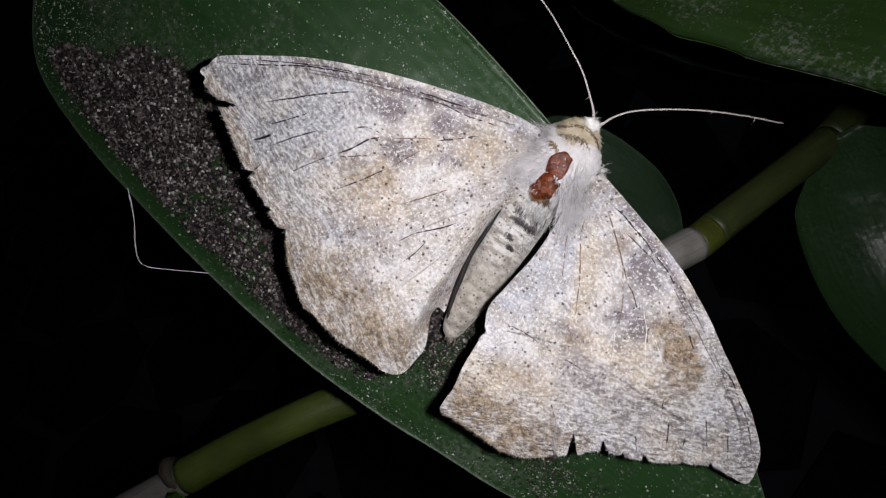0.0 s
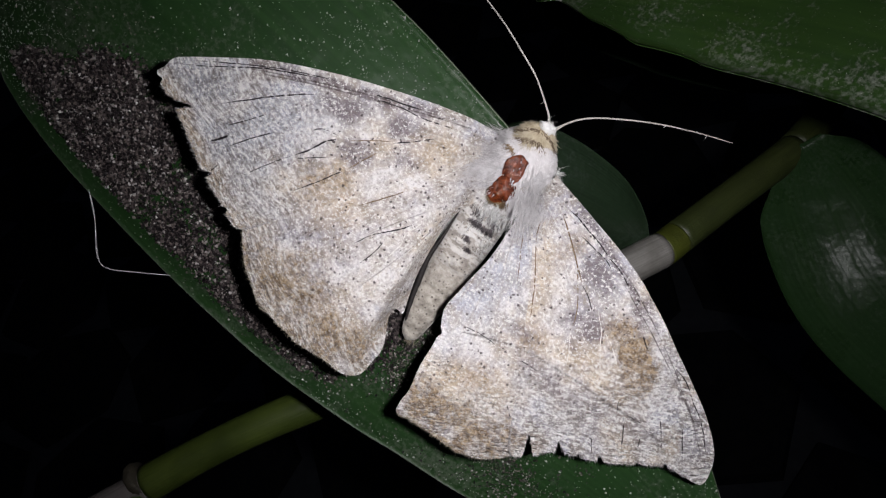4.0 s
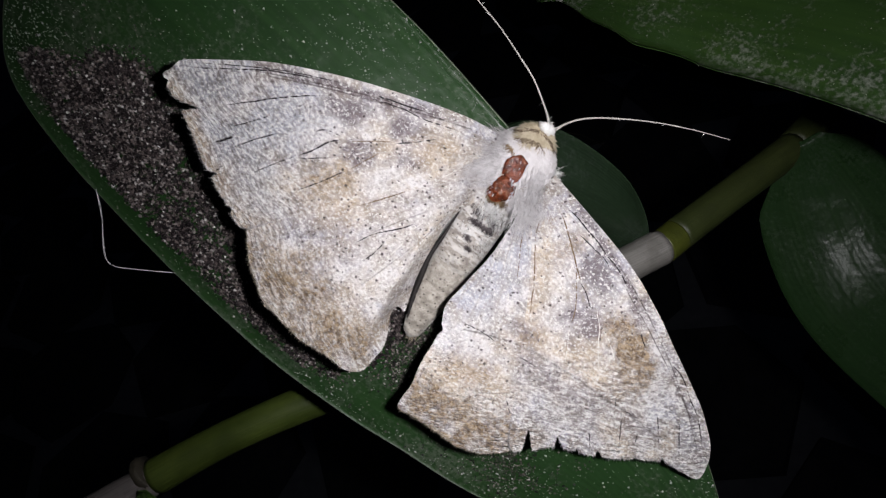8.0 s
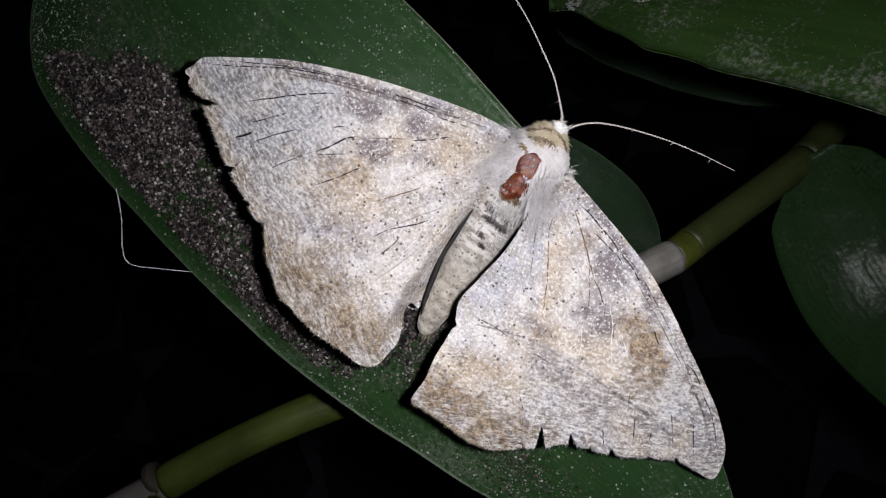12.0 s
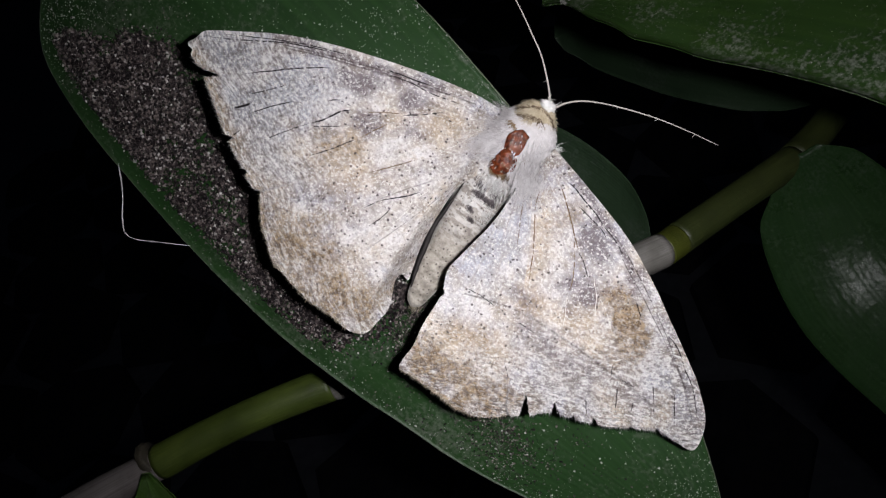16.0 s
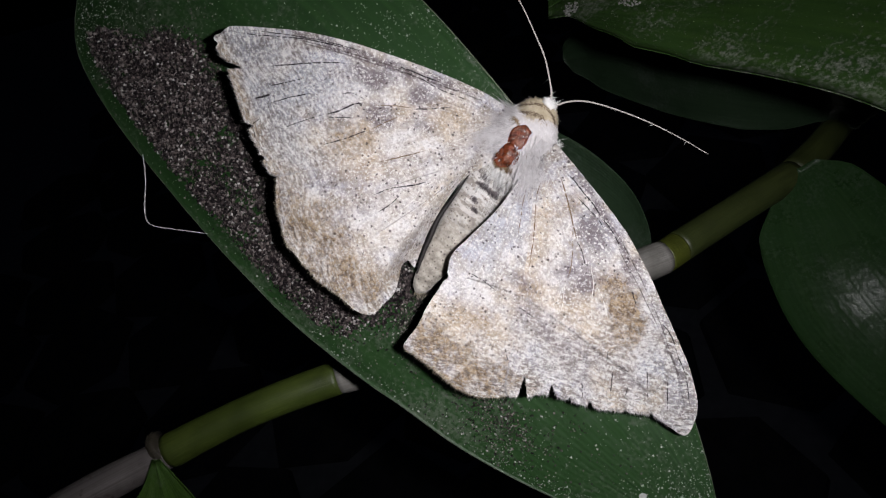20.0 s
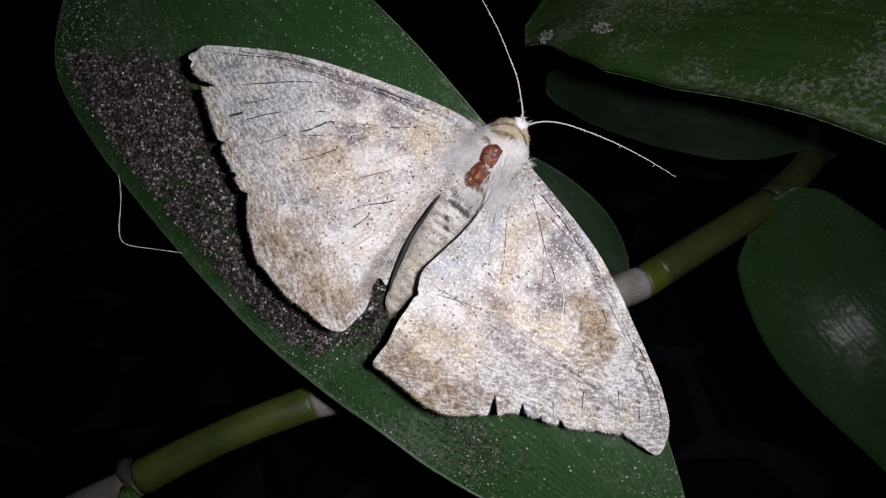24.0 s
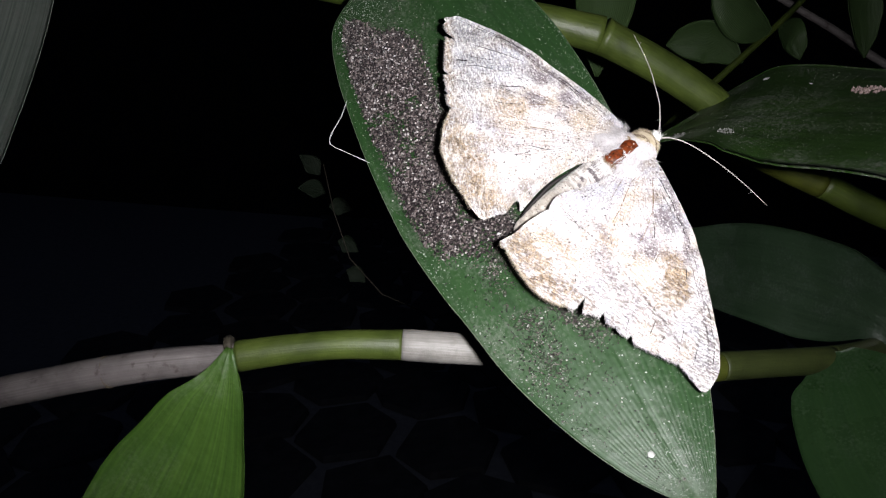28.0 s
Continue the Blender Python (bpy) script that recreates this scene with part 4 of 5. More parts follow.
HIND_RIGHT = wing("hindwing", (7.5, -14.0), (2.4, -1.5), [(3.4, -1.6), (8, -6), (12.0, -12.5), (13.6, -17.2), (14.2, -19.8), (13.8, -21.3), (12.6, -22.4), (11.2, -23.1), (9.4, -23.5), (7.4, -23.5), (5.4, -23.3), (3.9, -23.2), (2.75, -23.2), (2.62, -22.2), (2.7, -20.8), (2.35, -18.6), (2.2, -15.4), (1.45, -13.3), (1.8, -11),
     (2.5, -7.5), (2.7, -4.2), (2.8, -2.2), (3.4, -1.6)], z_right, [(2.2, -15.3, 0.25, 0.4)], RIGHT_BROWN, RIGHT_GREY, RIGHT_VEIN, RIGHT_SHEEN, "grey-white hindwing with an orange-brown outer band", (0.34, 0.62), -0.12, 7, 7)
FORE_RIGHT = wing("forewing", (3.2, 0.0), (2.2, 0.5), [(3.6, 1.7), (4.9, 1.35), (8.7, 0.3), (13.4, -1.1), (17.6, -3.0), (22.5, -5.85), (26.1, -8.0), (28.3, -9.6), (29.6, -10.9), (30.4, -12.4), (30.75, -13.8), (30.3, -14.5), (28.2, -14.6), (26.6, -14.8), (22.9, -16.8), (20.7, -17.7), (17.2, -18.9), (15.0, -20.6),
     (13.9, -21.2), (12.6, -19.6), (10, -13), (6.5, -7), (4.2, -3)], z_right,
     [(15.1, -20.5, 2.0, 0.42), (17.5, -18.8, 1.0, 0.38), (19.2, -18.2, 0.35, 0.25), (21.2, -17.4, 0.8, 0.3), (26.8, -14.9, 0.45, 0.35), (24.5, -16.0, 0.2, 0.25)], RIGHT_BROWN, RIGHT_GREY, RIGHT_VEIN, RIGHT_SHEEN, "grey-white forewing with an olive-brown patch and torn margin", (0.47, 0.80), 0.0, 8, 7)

# fine dark, brown and pale veins that stand a little proud of the wings: colour, half width and course in mm
LEFT_STREAKS = [('D', 0.07, [(-23.9, -8.9), (-22.3, -7.5), (-20.5, -5.9), (-17.8, -3.9)]), ('D', 0.06, [(-22.7, -10.3), (-21.7, -9.2), (-20.4, -7.7)]), ('D', 0.12, [(-23.1, -12.1), (-22.3, -11.2), (-22.0, -10.6)]), ('D', 0.06, [(-21.6, -11.6), (-20.5, -10.2), (-19.0, -8.5)]), ('D', 0.06, [(-16.5, -6.7), (-15.7, -6.1), (-14.4, -5.9)]), ('D', 0.09, [(-16.7, -9.4), (-15.9, -8.4), (-15.1, -7.0), (-14.3, -6.2)]), ('D', 0.05, [(-19.4, -13.2), (-18.4, -11.6), (-17.2, -10.0), (-16.7, -9.4)]), ('D', 0.05, [(-16.6, -9.6), (-15.4, -8.8), (-14.2, -8.0)]), ('D', 0.06, [(-15.1, -11.9), (-14.0, -10.5), (-13.1, -9.2), (-12.2, -7.9)]), ('B', 0.06, [(-12.2, -7.9), (-11.4, -6.4), (-10.6, -5.0)])]
LEFT_STREAKS_LOW = [('B', 0.07, [(-9.8, -10.2), (-7.6, -7.7), (-6.3, -6.0), (-4.9, -4.4)]), ('P', 0.07, [(-5.1, -4.5), (-4.1, -2.9), (-3.4, -1.2), (-2.7, 0.2)]), ('D', 0.07, [(-10.1, -3.9), (-8.5, -2.7), (-7.1, -1.5)]), ('B', 0.05, [(-13.5, -5.9), (-11.9, -4.8), (-10.2, -3.8)]), ('D', 0.08, [(-8.2, -13.0), (-7.3, -11.6), (-5.5, -9.9), (-4.7, -8.9)]), ('D', 0.06, [(-7.0, -14.3), (-6.4, -13.0), (-6.1, -11.7)]), ('P', 0.09, [(-5.4, -13.6), (-4.7, -11.1), (-4.8, -10.0), (-4.1, -8.3)]), ('D', 0.08, [(-13.9, -1.3), (-12.1, -0.8), (-10.8, -0.5), (-9.6, -0.1)]), ('D', 0.06, [(-13.9, -1.7), (-11.4, -1.0), (-8.7, -0.6), (-6.1, 0.1)]), ('D', 0.06, [(-21.8, -14.2), (-21.5, -13.4)]), ('D', 0.07, [(-28.2, -7.9), (-26.2, -6.75), (-22.4, -4.45), (-18.5, -2.75)]), ('D', 0.05, [(-27.6, -7.15), (-25.0, -5.65), (-21.0, -3.6), (-16.5, -1.85)])]
RIGHT_STREAKS = [('B', 0.09, [(5.9, -0.8), (6.9, -1.6), (8.2, -2.7), (9.4, -3.8), (10.7, -5.0)]), ('D', 0.06, [(10.7, -5.0), (11.9, -5.7), (13.1, -6.7)]), ('D', 0.1, [(6.3, -0.2), (7.2, -0.3), (8.4, -0.7), (9.9, -1.1), (11.5, -1.7)]), ('D', 0.07, [(11.5, -1.7), (13.1, -2.2), (14.6, -3.0)]), ('D', 0.06, [(8.3, -1.5), (10.1, -1.8), (11.5, -2.1), (12.5, -2.6)]), ('B', 0.08, [(4.6, -2.2), (4.9, -3.5), (5.7, -5.0), (7.0, -7.1), (7.9, -8.9), (8.5, -10.2)]), ('B', 0.05, [(3.6, -3.5), (4.4, -5.3), (5.7, -8.0)]), ('B', 0.06, [(9.5, -3.9), (10.8, -5.8), (11.8, -7.5), (12.2, -9.0)]), ('P', 0.08, [(12.2, -9.0), (12.9, -10.4), (13.5, -11.8)]), ('P', 0.08, [(13.2, -6.0), (14.5, -7.5), (15.5, -9.2), (16.7, -10.8)]), ('P', 0.08, [(14.7, -7.4), (16.2, -8.2), (17.8, -9.6)]), ('P', 0.07, [(8.9, -5.8), (9.4, -6.1), (10.0, -6.6)]), ('P', 0.06, [(5.5, -9.0), (6.5, -10.7)])]
RIGHT_STREAKS_LOW = [('D', 0.06, [(18.0, -5.8), (19.3, -6.8)]), ('D', 0.07, [(22.3, -6.7), (24.1, -7.3), (25.8, -8.6), (27.3, -9.5)]), ('D', 0.07, [(19.1, -16.0), (19.9, -17.1)]), ('D', 0.07, [(21.0, -13.4), (22.0, -15.2)]), ('D', 0.05, [(23.0, -13.7), (23.4, -14.6)]), ('D', 0.06, [(23.6, -11.2), (25.4, -13.6)]), ('D', 0.06, [(26.0, -10.9), (27.7, -13.4)]), ('D', 0.07, [(27.2, -9.5), (28.3, -10.6), (29.1, -11.6)]), ('D', 0.05, [(19.5, -12.0), (19.9, -12.8)]), ('D', 0.05, [(3.7, -13.7), (5.4, -13.5), (7.0, -13.6)]), ('D', 0.05, [(10.7, -17.4), (12.2, -18.7)]), ('D', 0.05, [(9.7, -13.6), (11.5, -13.6)]), ('D', 0.04, [(20.5, -12.7), (22.5, -12.5)])]


def veins(items, side, seed):
    for kind, half, line in items:
        seed += 1
        fore, hind = (FORE_LEFT, HIND_LEFT) if side < 0 else (FORE_RIGHT, HIND_RIGHT)
        p = curve_points([(x, y) for x, y in line], 72)
        mx, my = p[36]
        on_fore = my > -2.6 + (mx + 3) * 1.03 if side < 0 else mx > np.interp(-my, (3, 7, 13, 19.6), (4.2, 6.5, 10, 12.6))
        ob, surface = fore if on_fore else hind
        p = p + 0.10 * np.stack([fbm(p[:, 0] * 1.6 + 50, p[:, 1] * 1.6 + 50, seed) - 0.5, fbm(p[:, 0] * 1.6 + 50, p[:, 1] * 1.6 + 90, seed + 9) - 0.5], 1)
        t = np.linspace(0, 1, 72)
        run = np.linalg.norm(p[-1] - p[0]) * t
        grain = fbm(run * 3.2 + seed, t * 0 + 5, seed, 3)
        gap = np.clip((grain - 0.10) * 2.2, 0.35, 1.0)
        radius = (0.55 if kind == "P" else 0.88) * half * np.clip(np.minimum(t, 1 - t) * 7, 0.15, 1) * gap
        line3 = np.stack([p[:, 0], p[:, 1], surface(p[:, 0], p[:, 1]) + 0.012 - np.clip((0.36 - grain) * 0.5, 0, 0.06)], 1)
        tube("vein", [tuple(q) for q in line3], [(float(a), float(r)) for a, r in zip(t, radius)], VEIN_COLOURS[kind], ob, VEIN_LABELS[kind], 96, 6)


for items in (LEFT_STREAKS, LEFT_STREAKS_LOW):
    veins(items, -1, 100)
for items in (RIGHT_STREAKS, RIGHT_STREAKS_LOW):
    veins(items, 1, 200)



def body():
    abdomen = tube("abdomen", [(0.5, -3.0, -2.6), (0.65, -7, -2.5), (0.8, -12, -2.0), (0.95, -16.5, -1.7), (1.15, -19.2, -1.6)], [(0, 2.4), (0.1, 2.6), (0.35, 2.4), (0.7, 1.8), (0.9, 1.2), (0.97, 0.8), (1, 0.2)], ABDOMEN, MOTH, "cream abdomen with dark dorsal marks", 90, 30, 0.08, 2)
    # dark strip added in place of the shade between hindwing and abdomen
    tube("furrow_strip", [(-1.65, -5.0, -1.2), (-1.6, -7.5, -1.2), (-1.6, -9.0, -1.2), (-1.62, -11.1, -1.25), (-1.2, -13.3, -1.3), (-0.65, -15.6, -1.35), (-0.05, -17.5, -1.2)], [(0, 0.04), (0.2, 0.12), (0.45, 0.25), (0.7, 0.30), (0.9, 0.22), (1, 0.06)], FURROW_SHADE, MOTH, "added black strip for the shade in the furrow beside the abdomen", 40, 10, 0.3, 5)
    me = abdomen.data
    co = np.zeros(len(me.vertices) * 3)
    me.vertices.foreach_get("co", co)
    co = co.reshape(-1, 3)
    t = (-3.0 - co[:, 1] * 1000) / 16.2
    ring = 1 - 0.10 * np.abs(np.sin(t * math.pi * 7)) ** 8
    mid_z = -0.0025
    co[:, 2] = mid_z + (co[:, 2] - mid_z) * 0.85 * ring
    me.vertices.foreach_set("co", co.ravel())
    bm = bmesh.new()
    bmesh.ops.create_uvsphere(bm, u_segments=40, v_segments=26, radius=1.0)
    for v in bm.verts:
        k = 1 + 0.06 * (noise.noise(v.co * 3) )
        v.co = Vector((v.co.x * 3.5 * k + 0.7, v.co.y * 4.3 * k + 0.0, v.co.z * 2.3 * k - 2.25 + 0.30 * v.co.x * 3.5)) * MM
    part("thorax", bm, FUR, MOTH, "pale grey furry thorax")
    bm = bmesh.new()
    bmesh.ops.create_uvsphere(bm, u_segments=28, v_segments=18, radius=1.0)
    for v in bm.verts:
        v.co = Vector((v.co.x * 1.9 + 0.75, v.co.y * 1.6 + 3.2, v.co.z * 1.35 - 1.8)) * MM
    part("head", bm, FUR_TAN, MOTH, "tan furry head and collar")
    rng = np.random.default_rng(12)
    for cx, cy, cz, rx, ry, rz in ((0.60, 0.05, -0.12, 1.35, 1.35, 0.36), (0.60, -1.80, -0.18, 1.2, 1.15, 0.52), (0.30, -2.75, -0.42, 0.95, 0.75, 0.42)):
        bm = bmesh.new()
        bmesh.ops.create_icosphere(bm, subdivisions=4, radius=1.0)
        for v in bm.verts:
            k = 1 + 0.20 * noise.noise(v.co * 1.5 + Vector((cx, cy * 3, 0))) + 0.05 * noise.noise(v.co * 5)
            v.co = Vector((v.co.x * rx * k + cx, v.co.y * ry * k + cy, v.co.z * rz * k + cz)) * MM
        part("bald_patch", bm, CHITIN, MOTH, "shiny red-brown bald patch on the thorax")
    # fur on the thorax, swept to the rear
    n = 6000
    th, ph = rng.uniform(0, 2 * math.pi, n), np.arccos(rng.uniform(0.0, 1, n))
    d = np.stack([np.cos(th) * np.sin(ph), np.sin(th) * np.sin(ph), np.cos(ph)], 1)
    roots = d * np.array((3.45, 4.2, 2.25)) + np.array((0.7, 0.0, -2.25))
    roots[:, 2] += 0.30 * d[:, 0] * 3.5
    bald = (np.hypot((roots[:, 0] - 0.5) / 1.15, (roots[:, 1] + 0.9) / 2.1) < 1.0)
    roots, d = roots[~bald], d[~bald]
    sweep = np.stack([d[:, 0] * 0.9, d[:, 1] * 0.3 - 0.5, d[:, 2] * 0.36], 1) + rng.normal(0, 0.16, (len(d), 3))
    lengths = rng.uniform(0.15, 0.5, len(d))[:, None]
    spikes("thorax_fur", roots, roots + sweep * lengths, rng.uniform(0.018, 0.04, len(d)), FUR_PALE, MOTH, "pale grey hair-like scales")
    n = 2200
    th, ph = rng.uniform(0, 2 * math.pi, n), np.arccos(rng.uniform(-0.1, 1, n))
    d = np.stack([np.cos(th) * np.sin(ph), np.sin(th) * np.sin(ph), np.cos(ph)], 1)
    roots = d * np.array((1.9, 1.6, 1.35)) + np.array((0.75, 3.2, -1.8))
    band = (np.abs(roots[:, 1] - 3.1 + 0.25 * (roots[:, 0] - 0.75) ** 2) < 0.22) | (np.abs(roots[:, 1] - 4.2 + 0.3 * (roots[:, 0] - 0.75) ** 2) < 0.15)
    aim = d * np.array((0.5, 0.35, 0.4)) + np.array((0, -0.35, 0.1)) + rng.normal(0, 0.16, (n, 3))
    size, length = rng.uniform(0.03, 0.07, n), rng.uniform(0.45, 1.0, n)[:, None]
    spikes("collar_fur", roots[~band], (roots + aim * length)[~band], size[~band], FUR_TAN, MOTH, "tan collar hairs")
    spikes("collar_band", roots[band], (roots + aim * length)[band], size[band], FUR_DARK, MOTH, "dark brown band of collar hairs")
    # long hair from the shoulders that lies back over the wing roots
    for name, height, count, middle, spread, lean in (("shoulder_hair", z_right, 2200, (3.1, -0.6), (0.75, 1.5), (0.24, -1.0)), ("shoulder_hair", z_left, 1700, (-2.1, -0.4), (0.7, 1.1), (-0.62, -0.75))):
        x, y = rng.normal(middle[0], spread[0], count), rng.normal(middle[1], spread[1], count)
        kept = (np.hypot((x - 0.7) / 3.3, y / 3.6) < 1.0) | (y < -0.6)
        kept &= (y < 1.4) & ((x < 3.4) | (y < 0.2))
        x, y = x[kept], y[kept]
        count = len(x)
        length = rng.uniform(0.5, 1.7, count)
        aim = np.stack([lean[0] + rng.normal(0, 0.16, count), lean[1] + rng.normal(0, 0.12, count)], 1) * length[:, None]

        def top(px, py):
            inside = np.clip(1 - ((px - 0.7) / 3.5) ** 2 - (py / 4.3) ** 2, 0, 1)
            dome = np.where(inside > 0, -2.25 + 2.3 * np.sqrt(inside) + 0.30 * (px - 0.7), -9)
            return np.maximum(height(px, py), dome)
        roots = np.stack([x, y, top(x, y) + 0.02], 1)
        tips = np.stack([x + aim[:, 0], y + aim[:, 1], top(x + aim[:, 0], y + aim[:, 1]) + rng.uniform(0.04, 0.16, count)], 1)
        spikes(name, roots, tips, rng.uniform(0.014, 0.03, count), FUR_PALE, MOTH, "soft grey hair lying over the wing root")
    # dark scale tufts in a row along the back, and a brown fringe behind the bald patch
    for name, places, material in (("dorsal_mark", ((-0.1, -5.0, 0.5, 0.25, 110), (0.2, -5.8, 0.6, 0.2, 110), (1.5, -5.9, 0.6, 0.22, 110), (0.3, -7.5, 0.4, 0.18, 90), (0.95, -8.1, 0.36, 0.34, 130), (1.7, -5.2, 0.5, 0.2, 40), (0.8, -11.0, 0.4, 0.4, 90), (0.1, -9.6, 0.25, 0.25, 30)), FUR_DUSK),
                                   ("bald_patch_fringe", ((0.2, -3.25, 0.7, 0.22, 110), (-0.45, -2.5, 0.25, 0.5, 70), (1.3, -3.1, 0.4, 0.25, 50), (-1.1, 1.4, 0.45, 0.22, 90), (1.9, -0.9, 0.2, 0.2, 20)), FUR_TUFT),
                                   ("stray_scales", ((0.7, -0.9, 1.0, 0.3, 12), (1.5, -1.2, 0.3, 1.0, 9), (-0.4, -0.9, 0.2, 0.6, 8), (0.6, -2.5, 0.8, 0.2, 8), (0.6, 0.6, 1.0, 0.6, 5)), WHITE_FUR)):
        spots = np.array(places)
        which = np.repeat(np.arange(len(spots)), spots[:, 4].astype(int))
        n = len(which)
        p = spots[which, :2] + rng.normal(0, 0.55, (n, 2)) * spots[which, 2:4]
        r = np.interp(-p[:, 1], (3, 8, 13, 17), (2.35, 2.1, 1.5, 0.85))
        back = -2.5 + 0.85 * np.sqrt(np.clip(r ** 2 - (p[:, 0] - 0.65) ** 2, 0.05, None)) + 0.28
        dome = -2.25 + 2.3 * np.sqrt(np.clip(1 - ((p[:, 0] - 0.7) / 3.5) ** 2 - (p[:, 1] / 4.3) ** 2, 0, 1)) + 0.30 * (p[:, 0] - 0.7) + 0.08
        roots = np.stack([p[:, 0], p[:, 1], np.maximum(back, dome) + (0.22 if name == "stray_scales" else 0.0)], 1)
        aim = np.stack([rng.normal(0.05, 0.12, n), rng.uniform(-0.5, -0.2, n), rng.uniform(0.02, 0.12, n)], 1)
        spikes(name, roots, roots + aim, rng.uniform(0.04, 0.08, n), material, MOTH, {"dorsal_mark": "blackish tufts of scales along the back", "bald_patch_fringe": "brown hair fringe round the bald patch", "stray_scales": "stray white scales on the bald patch"}[name])
    # short hair along the abdomen
    n = 900
    y, th = rng.uniform(-18.6, -8.5, n), rng.uniform(-1.2, 1.2, n)
    r = np.interp(-y, (3, 8, 13, 17, 19), (2.35, 2.1, 1.5, 0.85, 0.3))
    cx = np.interp(-y, (3, 7, 12, 16.5, 19), (0.5, 0.65, 0.8, 1.0, 1.3))
    roots = np.stack([cx + r * np.sin(th), y, -2.45 + 0.85 * r * np.cos(th)], 1)
    aim = np.stack([0.3 * np.sin(th), np.full(n, -1.0), 0.25 * np.cos(th)], 1) + rng.normal(0, 0.2, (n, 3))
    spikes("abdomen_hair", roots, roots + aim * rng.uniform(0.25, 0.7, n)[:, None], rng.uniform(0.015, 0.035, n), FUR, MOTH, "short cream abdominal hairs")
    # tufts at the right shoulder and the wing roots
    for name, centre, size, aim, count, material in (("shoulder_tuft", (-2.4, 1.6, -1.2), (0.8, 0.8, 0.4), (-0.9, 0.1, 0.15), 240, FUR),
                                                     ("wing_root_tuft", (3.3, -1.3, 1.15), (1.5, 1.9, 0.35), (0.3, -0.6, 0.0), 260, FUR), ("wing_root_tuft", (-2.2, -0.6, -0.45), (1.1, 1.7, 0.3), (-0.8, -0.5, 0.12), 1000, FUR),
                                                     ("rear_tuft", (0.9, -4.3, -0.40), (1.5, 0.9, 0.3), (0.1, -1.0, 0.05), 380, WHITE_FUR), ("rear_tuft", (0.9, -7.0, -0.62), (1.6, 1.1, 0.15), (0.15, -0.8, 0.02), 260, WHITE_FUR), ("tail_tuft", (1.3, -18.3, -1.9), (0.5, 0.9, 0.3), (0.1, -1.0, 0), 160, FUR_TAN),
                                                     ("foreleg_tuft", (3.9, 1.5, -1.0), (0.3, 0.7, 0.4), (0.55, 0.15, 0.1), 160, WHITE_FUR), ("antenna_tuft", (0.95, 4.8, -0.75), (0.6, 0.5, 0.3), (0.1, 0.3, 0.25), 90, WHITE_FUR)):
        roots = rng.normal(0, 0.5, (count, 3)) * np.array(size) + np.array(centre)
        aims = np.array(aim) + rng.normal(0, 0.25, (count, 3))
        spikes(name, roots, roots + aims * rng.uniform(0.5, 1.3, count)[:, None], rng.uniform(0.015, 0.04, count), material, MOTH)
    bm = bmesh.new()
    bmesh.ops.create_icosphere(bm, subdivisions=3, radius=1.0)
    for v in bm.verts:
        k = 1 + 0.5 * noise.noise(v.co * 2.5) + 0.2 * noise.noise(v.co * 6)
        v.co = Vector((v.co.x * 0.8 * k + 0.85, v.co.y * 0.5 * k + 4.75, v.co.z * 0.5 * k - 1.0)) * MM
    part("antenna_base", bm, WHITE_FUR, MOTH, "bright white scaly antenna base")


def abdomen_material():
    m, nt, bsdf = nodes_of("moth_abdomen_scales")
    vec = coords(nt)
    n = noise_tex(nt, vec, 1500.0, 4.0, 0.65)
    col = mix(nt, ramp(nt, n, [(0.35, (0, 0, 0)), (0.65, (1, 1, 1))]), (0.20, 0.175, 0.145), (0.47, 0.43, 0.375))
    lie = nt.nodes.new("ShaderNodeMapping")
    lie.inputs["Scale"].default_value = (0.5, 1.7, 0.5)
    nt.links.new(vec, lie.inputs[0])
    marks = noise_tex(nt, lie.outputs[0], 1500.0, 3.0, 0.6)
    sep = nt.nodes.new("ShaderNodeSeparateXYZ")
    nt.links.new(vec, sep.inputs[0])
    bars = maths(nt, "SINE", maths(nt, "MULTIPLY", sep.outputs[1], 2 * math.pi / 0.0017))
    marks = maths(nt, "ADD", marks, maths(nt, "MULTIPLY", bars, 0.06))
    front = ramp(nt, maths(nt, "MULTIPLY_ADD", sep.outputs[1], 1000.0 / 16, 1.05), [(0.25, (0, 0, 0)), (0.6, (1, 1, 1))])
    dark = maths(nt, "MULTIPLY", ramp(nt, marks, [(0.53, (0, 0, 0)), (0.565, (1, 1, 1))]), front)
    col = mix(nt, maths(nt, "MULTIPLY", dark, 0.4), col, (0.22, 0.19, 0.20))
    white = maths(nt, "MULTIPLY", ramp(nt, marks, [(0.47, (1, 1, 1)), (0.54, (0, 0, 0))]), front)
    col = mix(nt, maths(nt, "MULTIPLY", white, 0.6), col, (0.72, 0.70, 0.70))
    cell = nt.nodes.new("ShaderNodeTexVoronoi")
    cell.inputs["Scale"].default_value = 2300.0
    nt.links.new(vec, cell.inputs["Vector"])
    chosen = nt.nodes.new("ShaderNodeSeparateColor")
    nt.links.new(cell.outputs["Color"], chosen.inputs[0])
    speck = maths(nt, "MULTIPLY", ramp(nt, cell.outputs["Distance"], [(0.18, (1, 1, 1)), (0.28, (0, 0, 0))]), maths(nt, "GREATER_THAN", chosen.outputs[0], 0.45))
    col = mix(nt, maths(nt, "MULTIPLY", speck, 0.85), col, (0.06, 0.045, 0.04))
    nt.links.new(col, bsdf.inputs["Base Color"])
    bsdf.inputs["Roughness"].default_value = 0.6
    bsdf.inputs["Sheen Weight"].default_value = 0.3
    bump(nt, bsdf, maths(nt, "ADD", n, marks), 0.6, 0.0002)
    return m


ABDOMEN = abdomen_material()
body()


